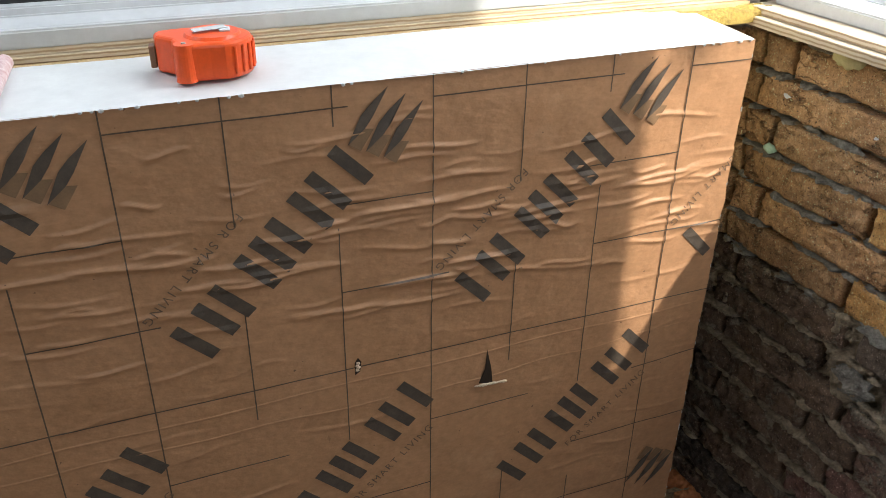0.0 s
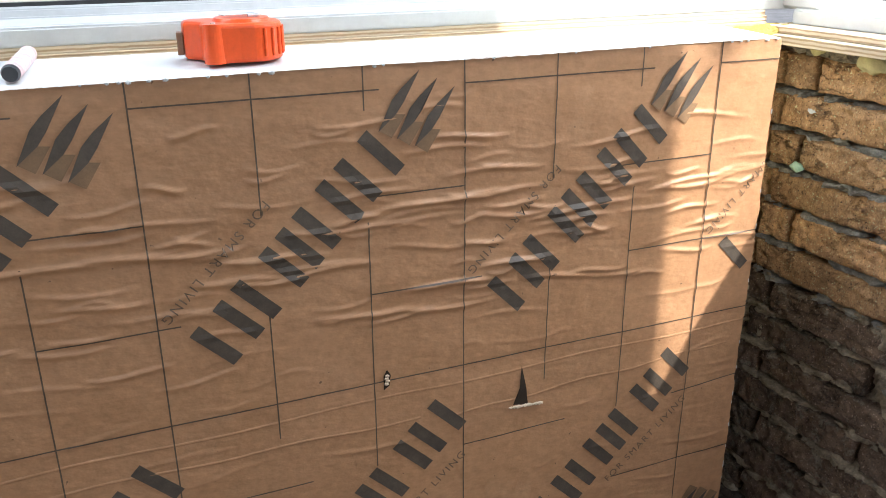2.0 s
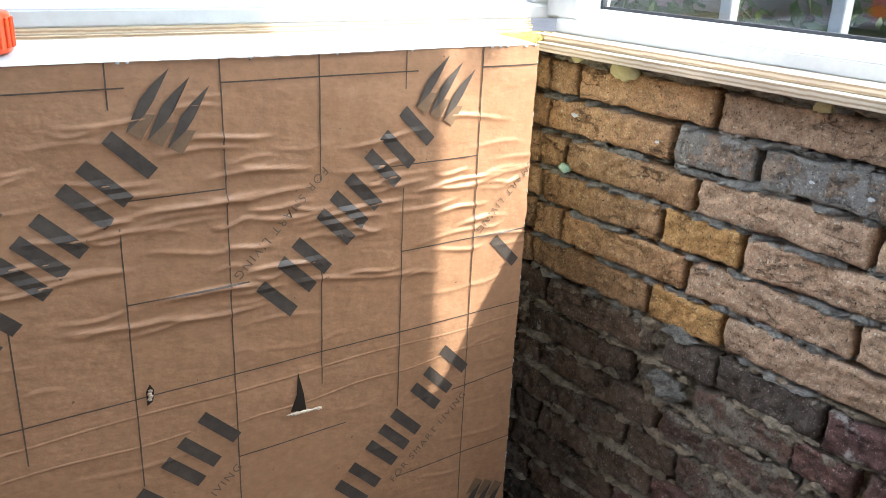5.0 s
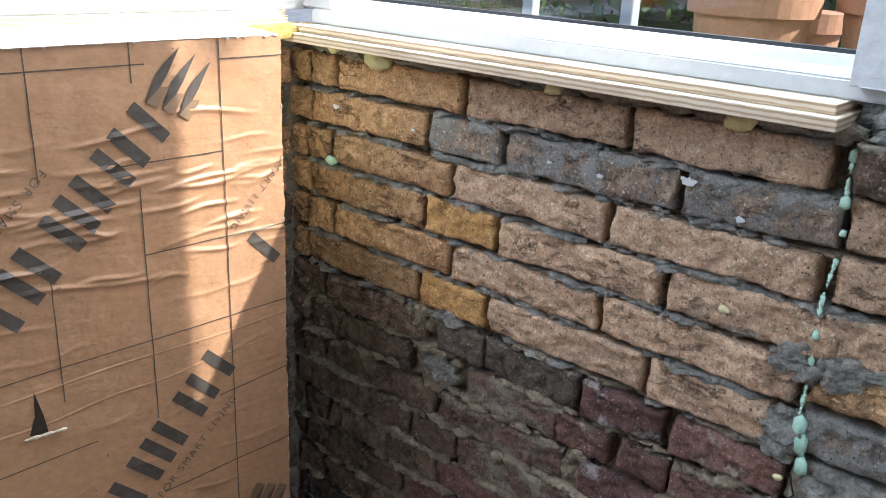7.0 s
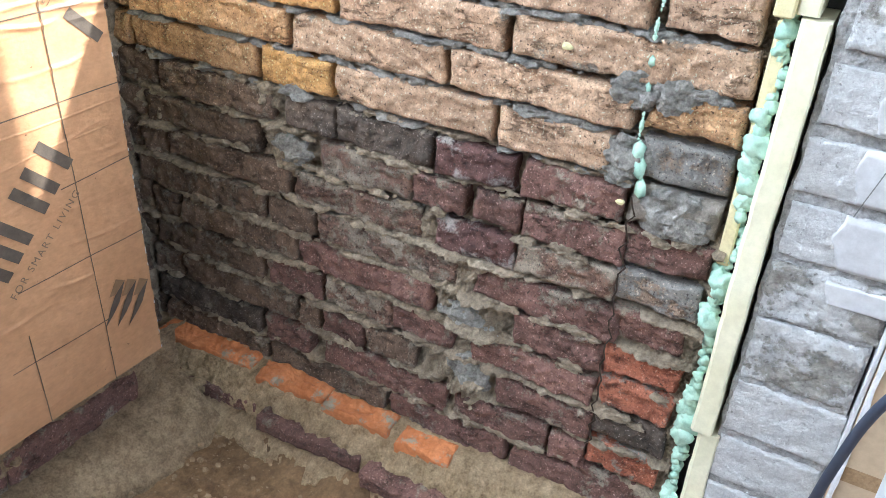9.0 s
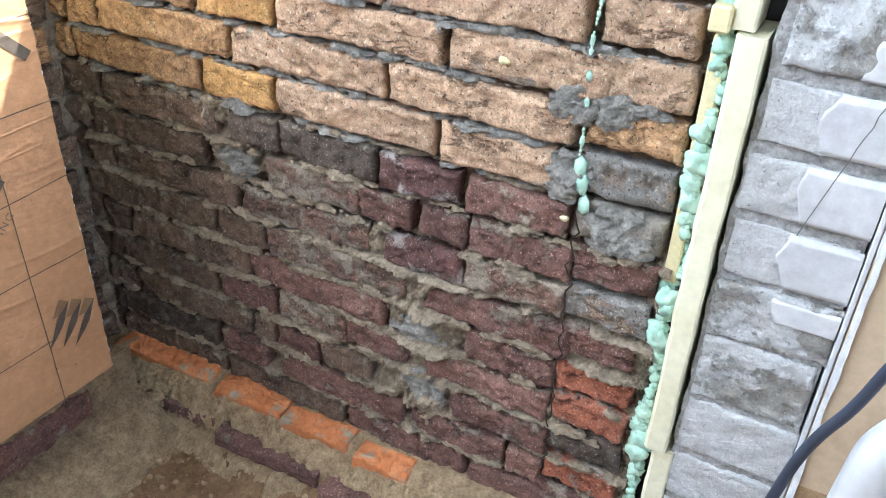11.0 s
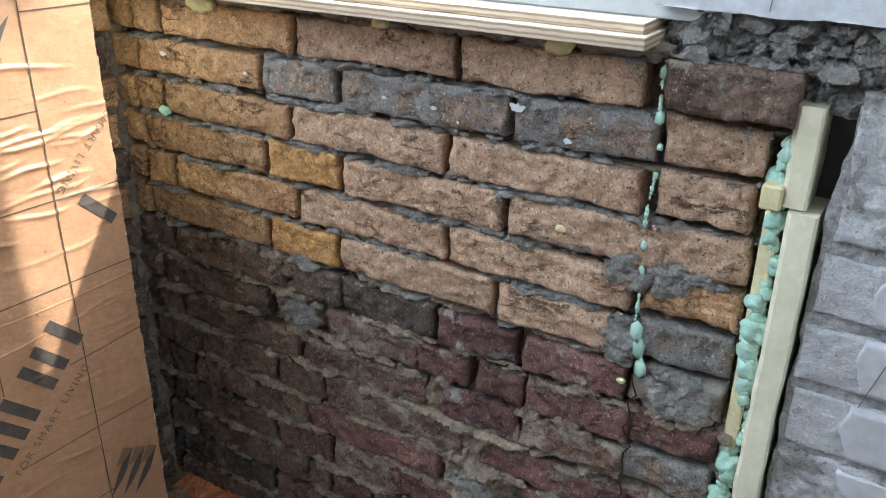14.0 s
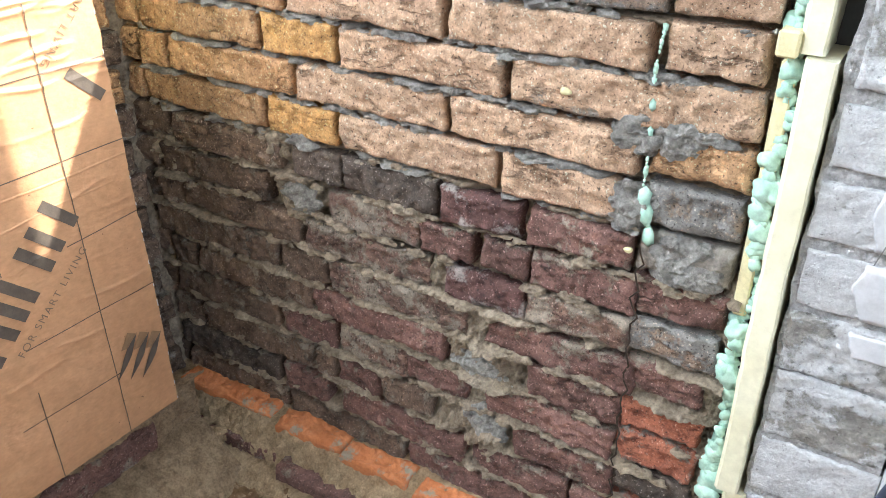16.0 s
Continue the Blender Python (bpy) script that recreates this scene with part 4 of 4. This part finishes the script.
for k in range(5):
    bm = bmesh.new()
    lump(bm, (0, 0, 0), 0.006 + 0.003 * (k % 3), (1.5, 0.8, 0.5), k * 3.3, 0.7, 2)
    chip = tagged(part("brick_chip", bm, LEDGE_TOP), "small broken chip of orange brick on the soil", "brick chip", "brick chips")
    chip.location = (-0.22 - 0.022 * k, -0.16 + 0.05 * (k % 2) - 0.012 * k, FLOOR + 0.007)

# ---- beyond the white wall ----
panel = thing("cardboard_panel", "beige sheet with a scuffed brown band beside the white wall", "panel")
panel.matrix_basis = WALL
part("sheet", box(-0.012, -0.006, -1.7, -0.853, 0.10, 0.80, 0.001), rough_stuff("beige_board", (0.45, 0.345, 0.235), (0.55, 0.43, 0.30), 4, grain=0.2), panel)
part("scuffed_band", box(-0.0135, -0.0124, -1.55, -0.86, 0.395, 0.415), rough_stuff("scuffed_brown_band", (0.27, 0.17, 0.085), (0.42, 0.29, 0.17), 14, grain=0.8), panel, "scuffed brown band")
part("torn_edge", sheet(4, 120, lambda u, v: (-0.0135 - 0.003 * u, -0.8535 - 0.006 * u + 0.002 * crag((0, u, v), 14, 3), 0.10 + 0.70 * v)), PLASTER, panel, "torn white paper edge")


def tube(name, route, radius, mat, parent=None):
    """A round tube along a smooth route, as a mesh."""
    cu = bpy.data.curves.new(name, "CURVE")
    cu.dimensions, cu.bevel_depth, cu.bevel_resolution, cu.use_fill_caps = "3D", radius, 6, True
    sp = cu.splines.new("BEZIER")
    sp.bezier_points.add(len(route) - 1)
    for b, co in zip(sp.bezier_points, route):
        b.co, b.handle_left_type, b.handle_right_type = co, "AUTO", "AUTO"
    ob = bpy.data.objects.new(name, cu)
    scene.collection.objects.link(ob)
    me = bpy.data.meshes.new_from_object(ob.evaluated_get(bpy.context.evaluated_depsgraph_get()))
    bpy.data.objects.remove(ob)
    me.materials.clear()
    me.materials.append(mat)
    me.polygons.foreach_set("use_smooth", [True] * len(me.polygons))
    made = new(name, me)
    if parent:
        made.parent = parent
    return made


PIPE_ROUTE = [(-0.20, -0.888, 0.10), (-0.20, -0.886, 0.52), (-0.20, -0.887, 0.615), (-0.20, -0.893, 0.655), (-0.20, -0.912, 0.680), (-0.19, -0.99, 0.690)]
CABLE_ROUTE = [(-0.24, -0.800, 0.125), (-0.20, -0.820, 0.44), (-0.20, -0.833, 0.585), (-0.20, -0.843, 0.635), (-0.20, -0.860, 0.680), (-0.20, -0.876, 0.735), (-0.16, -0.93, 0.82)]
pipe = thing("plastic_pipe", "white plastic waste pipe bent over in front of the beige sheet", "pipe")
pipe.matrix_basis = WALL
tube("pipe_run", PIPE_ROUTE, 0.0195, UPVC, pipe)
tube("pipe_socket", [(-0.20, -0.888, 0.09), (-0.20, -0.888, 0.17)], 0.0235, UPVC, pipe)
cable = tagged(tube("cable", CABLE_ROUTE, 0.0045, plain("dark_blue_cable", (0.035, 0.045, 0.07), 0.45)), "dark blue electric cable hanging in front of the white wall", "cable")
cable.matrix_basis = WALL

# ---- outside ----
OUT = 0.62
paving = box(-40, 0.32, 0.45, 60, OUT - 0.2, OUT)
box(-40, -3.6, -40, 0.45, OUT - 0.2, OUT, bm=paving)
box(-3.6, 0.32, -40, -3.4, OUT - 0.2, OUT, bm=paving)
tagged(part("ground", paving, PAVING), "pale sunlit paving outside the long window", "ground", kind="structure")
lawn = box(0.32, 60, -40, 60, OUT - 0.2, OUT - 0.004)
tagged(part("lawn", lawn, rough_stuff("short_grass", (0.05, 0.09, 0.025), (0.13, 0.18, 0.05), 8, grain=1.0, dist=0.01)), "short green lawn outside the side window", "lawn", kind="structure")
tagged(part("garden_path", box(1.9, 3.4, -8, 8, OUT - 0.01, OUT + 0.012), rough_stuff("grey_slabs", (0.16, 0.17, 0.19), (0.26, 0.27, 0.30), 4, grain=0.5)), "grey slab garden path along the lawn", "path", kind="structure")
tagged(part("garden_wall", box(5.6, 5.8, -9, 9, OUT - 0.05, OUT + 1.7), BRICK["d"]), "dark brick garden wall behind the hedge", "garden wall", kind="structure")
hedge_bm = bmesh.new()
for k in range(2600):
    a = random.random()
    p = (4.2 + 0.9 * random.random(), -6 + 12 * a, OUT + 0.05 + 1.3 * random.random())
    r = 0.05 + 0.06 * random.random()
    q = Euler((random.random() * 6, random.random() * 6, random.random() * 6)).to_matrix()
    hedge_bm.faces.new([hedge_bm.verts.new(Vector(p) + q @ Vector(c) * r) for c in ((-1, 0, 0), (0, -0.5, 0), (1, 0, 0), (0, 0.5, 0))])
tagged(part("hedge", hedge_bm, LEAF), "dense green hedge across the garden", "hedge", kind="stuff")


# added out of view on the sun's path, to dapple the patch on the board
shrub = thing("dapple_shrub", "thin leafy shrub out of view, placed to dapple the sun", "shrub", at=(0.95, -1.35, OUT))
bm = bmesh.new()
for k in range(9):
    a, q = k * 0.7, Vector((0, 0, 0))
    for j in range(9):
        n = q + Vector((0.05 * math.cos(a + 0.3 * j), 0.05 * math.sin(a + 0.3 * j), 0.19))
        way = (n - q).to_track_quat("Z", "Y").to_matrix().to_4x4()
        bmesh.ops.create_cone(bm, cap_ends=False, segments=5, radius1=0.010 - 0.001 * j, radius2=0.009 - 0.001 * j, depth=(n - q).length, matrix=Matrix.Translation((q + n) / 2) @ way)
        q = n
part("stem", bm, BRICK["d"], shrub)
bm = bmesh.new()
for k in range(260):
    p = Vector((random.gauss(0, 0.22), random.gauss(0, 0.22), random.uniform(0.4, 1.75)))
    q = Euler((random.random() * 6, random.random() * 6, random.random() * 6)).to_matrix()
    bm.faces.new([bm.verts.new(p + q @ Vector(c) * 0.035) for c in ((-1, 0, 0), (0, -0.5, 0), (1, 0, 0), (0, 0.5, 0))])
tagged(part("leaves", bm, LEAF, shrub), kind="stuff")


def pot(x, y, r, h):
    p = thing("flower_pot", "terracotta flower pot standing on the paving outside", "flower pot", "garden pots", at=(x, y, OUT))
    bm = bmesh.new()
    bmesh.ops.create_cone(bm, cap_ends=True, segments=32, radius1=r * 0.72, radius2=r, depth=h, matrix=Matrix.Translation((0, 0, h / 2)))
    part("pot_body", bm, TERRACOTTA, p, smooth=False)
    bm = bmesh.new()
    bmesh.ops.create_cone(bm, cap_ends=True, segments=32, radius1=r * 1.08, radius2=r * 1.1, depth=h * 0.16, matrix=Matrix.Translation((0, 0, h * 0.93)))
    part("rim", bm, TERRACOTTA, p)


for x, y, r, h in ((1.40, 0.16, 0.15, 0.44), (1.62, -0.16, 0.17, 0.46), (1.95, 0.26, 0.14, 0.36)):
    pot(x, y, r, h)
for k in range(7):
    p = tagged(part("fence_post", box(-0.035, 0.035, -0.035, 0.035, 0, 1.5, 0.005), UPVC), "slim white garden fence post outside the window", "fence post", "fence posts")
    p.location = (3.0, -1.6 + 0.62 * k, OUT)


# ---- bricks, laid course by course ----
LENGTH = {"q": 0.048, "u": 0.075, "h": 0.108, "e": 0.130, "k": 0.148, "t": 0.170, "m": 0.194, "s": 0.212, "l": 0.236}
COURSES = (
    (0.142, "qo so st mt"), (0.137, "so hg sg kg"), (0.152, "qo so st st"), (0.140, "so hy st tt"), (0.150, "qo so st st"), (0.146, "so hy st et"),
)
# the darker courses below: start, then millimetres and brick kind; "-" is a gap left to the mortar
LOW_COURSES = (
    (0.108, "195d 26- 74b 5- 138b 6- 104w 10- 118p"), (0.146, "202d 110- 137x 3- 72p 15- 59p 4- 123p"), (0.158, "41d 8- 218d 10- 198x 22- 109w 4- 126x"),
    (0.178, "239d 11- 80d 7- 215x 26- 190p"), (0.159, "51d 7- 219d 6- 214p 118- 123p"), (0.159, "211d 11- 95p 6- 112x 4- 94p 29- 170p"),
    (0.178, "57d 7- 225d 5- 37d 6- 70p 4- 85d 125- 135p"), (0.176, "213b 8- 88p 29- 207p 9- 143p 6- 50p"), (0.165, "213d 8- 213d 8- 190p 8- 140p"),
)
PIER = "dtttogcpgprrbrp"


def lay(l, h, seed, wear, tint, row, y, dx=0.0, dz=0.0):
    b = part("brick", brick_mesh(l, 0.06, h, seed, wear), BRICK[tint], wall_east, smooth=True)
    z = COURSE_TOP - PITCH * row + dz
    b.location = (dx + 0.002 * noise.noise(Vector((row, y * 9, 0)) * 3.3), y, z + 0.002 * noise.noise(Vector((row, y * 9, 5)) * 2.7))
    b.rotation_euler = (0.014 * noise.noise(Vector((row, y * 9, 9)) * 1.7), 0, 0.012 * noise.noise(Vector((y * 9, row, 2)) * 1.7))


for row, (y, plan) in enumerate(COURSES):
    for k, (size, tint) in enumerate(plan.split()):
        lay(LENGTH[size], 0.0445, row * 7 + k, 1.2, tint, row, y - LENGTH[size] / 2)
        y -= LENGTH[size] + 0.0095
for row, (y, plan) in enumerate(LOW_COURSES, len(COURSES)):
    for k, word in enumerate(plan.split()):
        l, tint = int(word[:-1]) / 1000, word[-1]
        if tint != "-":
            lay(l, 0.0435, row * 7 + k, 1.5, tint, row, y - l / 2, -0.002, -0.003 if row < 12 else -0.008)
        y -= l
for row in range(15):
    low = row >= 6
    start = (COURSES + LOW_COURSES)[row][0]
    l = 0.215 - start - 0.0095
    lay(l, 0.044, 900 + row, 1.4, "d" if low else "o", row, 0.215 - l / 2, 0.001)
    l = 0.112 if row == 0 else 0.094 - 0.006 * (row in (2, 9))
    lay(l, 0.044, 300 + row, 1.5, PIER[row], row, -0.5765 - l / 2, -0.014 if row == 0 else 0.002, 0.004)
for row in range(16):
    b = part("brick", brick_mesh(0.10 + 0.04 * (row % 2), 0.06, 0.045, 500 + row, 1.4), BRICK["odo"[row % 3] if row < 6 else "d"], wall_north, smooth=True)
    b.matrix_basis = pose(-0.085 - 0.03 * (row % 2), 0.166, COURSE_TOP - PITCH * row, 0, 0, 90)

# grey cement left lying on the bricks' backs in the raked joints
def cement_bed(row):
    def place(u, v):
        y = 0.15 - 0.725 * u
        keep = min(1, max(0, 0.58 + 2.8 * crag((row * 3.7, y, 0), 11, 3)))
        reach = 0.026 - 0.0285 * keep + 0.008 * crag((row, y, v), 48, 3)
        x = (0.034, 0.020, reach + 0.004, reach, reach + 0.001, reach + 0.012)[round(v * 5)]
        z = (0.0035, 0.0028, 0.0012, -0.0016, -0.0048, -0.0075)[round(v * 5)]
        return (x + 0.003 * crag((4, y, z * 3 + row), 90, 3), y, COURSE_TOP - PITCH * (row + 0.5) + z + 0.0050 * crag((row, y, 2), 30, 3) * (v < 0.9))
    return sheet(330, 5, place)


for row in range(6):
    part("cement_bed", cement_bed(row), CEMENT, wall_east, "patchy grey cement lying in a raked joint")

# mortar crumbs and dabs caught in the joints
for name, n, z0, z1, mat, size, label in (("mortar_crumbs", 1000, 0.66, 0.985, CEMENT, 0.0048, "crumbs of grey mortar caught in the raked joints"), ("mortar_smears", 1300, 0.20, 0.66, MORTAR, 0.0058, "smeared lumps of sandy mortar along the lower joints")):
    bm = bmesh.new()
    for k in range(n):
        row = round((COURSE_TOP - random.uniform(z0, z1)) / PITCH - 0.5) + 0.5
        y = random.uniform(-0.67, 0.15)
        if noise.noise(Vector((1, y * 9, row * 1.7))) < -0.08:
            continue
        r = size * (0.35 + 1.1 * random.random() ** 2)
        lump(bm, (0.005 + 0.004 * random.random() - (0.006 if z0 < 0.5 else 0), y, COURSE_TOP - PITCH * row - 0.002 + random.gauss(0, 0.003)), r, (0.8, 1.7, 0.75), k, 0.7, 1 if r < 0.005 else 2)
    dabs = tagged(part(name, bm, mat), label, "mortar", kind="stuff")
    dabs.matrix_basis = WALL


def knob(y, z, r, squash):
    bm = bmesh.new()
    lump(bm, (0, 0, 0), r, squash, y * 90, 0.45, 4)
    for v in bm.verts:
        v.co.x += 0.006 * crag(v.co + Vector((y, z, 0)), 55, 3) + 0.003 * crag(v.co + Vector((y, z, 5)), 150, 2)
    kn = tagged(part("cement_dab", bm, CEMENT), "rough grey dab of cement on the old brickwork", "mortar", "cement dabs")
    kn.matrix_basis = WALL @ Matrix.Translation((0.004, y, z))


for y, z, r, q in ((-0.563, 0.768, 0.025, (0.4, 1.0, 0.85)), (-0.600, 0.770, 0.019, (0.45, 1.0, 0.9)), (-0.625, 0.640, 0.036, (0.3, 1.0, 0.85)), (-0.565, 0.700, 0.022, (0.5, 1.0, 0.9)), (-0.560, 0.680, 0.020, (0.5, 1.0, 0.8)), (-0.632, 0.776, 0.014, (0.4, 1.6, 0.6)), (-0.385, 0.418, 0.026, (0.4, 1.2, 0.8)), (-0.415, 0.395, 0.020, (0.4, 1.1, 0.8)), (-0.115, 0.585, 0.024, (0.3, 1.2, 0.8)), (-0.40, 0.33, 0.028, (0.4, 1.1, 0.9)), (-0.13, 0.667, 0.016, (0.5, 1.6, 0.6))):
    knob(y, z, r, q)
# crack: a thin dark strip laid on the bricks for the gap's shade
bm = bmesh.new()
last = None
for k in range(34):
    z = 0.655 - 0.011 * k
    y = -0.577 + 0.006 * noise.noise(Vector((0, 3, z * 40))) - 0.003 * (k % 3)
    pair = [bm.verts.new((-0.0045 + 0.003 * noise.noise(Vector((5, 3, z * 30))), y + w, z)) for w in (-0.0011, 0.0011)]
    if last:
        bm.faces.new((last[0], last[1], pair[1], pair[0]))
    last = pair
part("crack", bm, HOLE, wall_east)
# flecks of white paint on the upper bricks
for y, z, w in ((0.085, 0.912, 0.016), (-0.058, 0.905, 0.010), (-0.43, 0.918, 0.022), (-0.33, 0.903, 0.010), (-0.485, 0.893, 0.012), (-0.265, 0.905, 0.009), (-0.36, 0.892, 0.006)):
    bm, w = bmesh.new(), w * 0.6
    pts = [(w * (0.6 + 0.5 * noise.noise(Vector((a, y * 30, 0)))) * math.cos(a), 0.6 * w * (0.6 + 0.7 * noise.noise(Vector((a * 2, z * 30, 4)))) * math.sin(a)) for a in (k * 0.3 for k in range(21))]
    bm.faces.new([bm.verts.new((-0.0045, y + p, z + q)) for p, q in pts])
    part("paint_fleck", bm, PLASTER, wall_east)
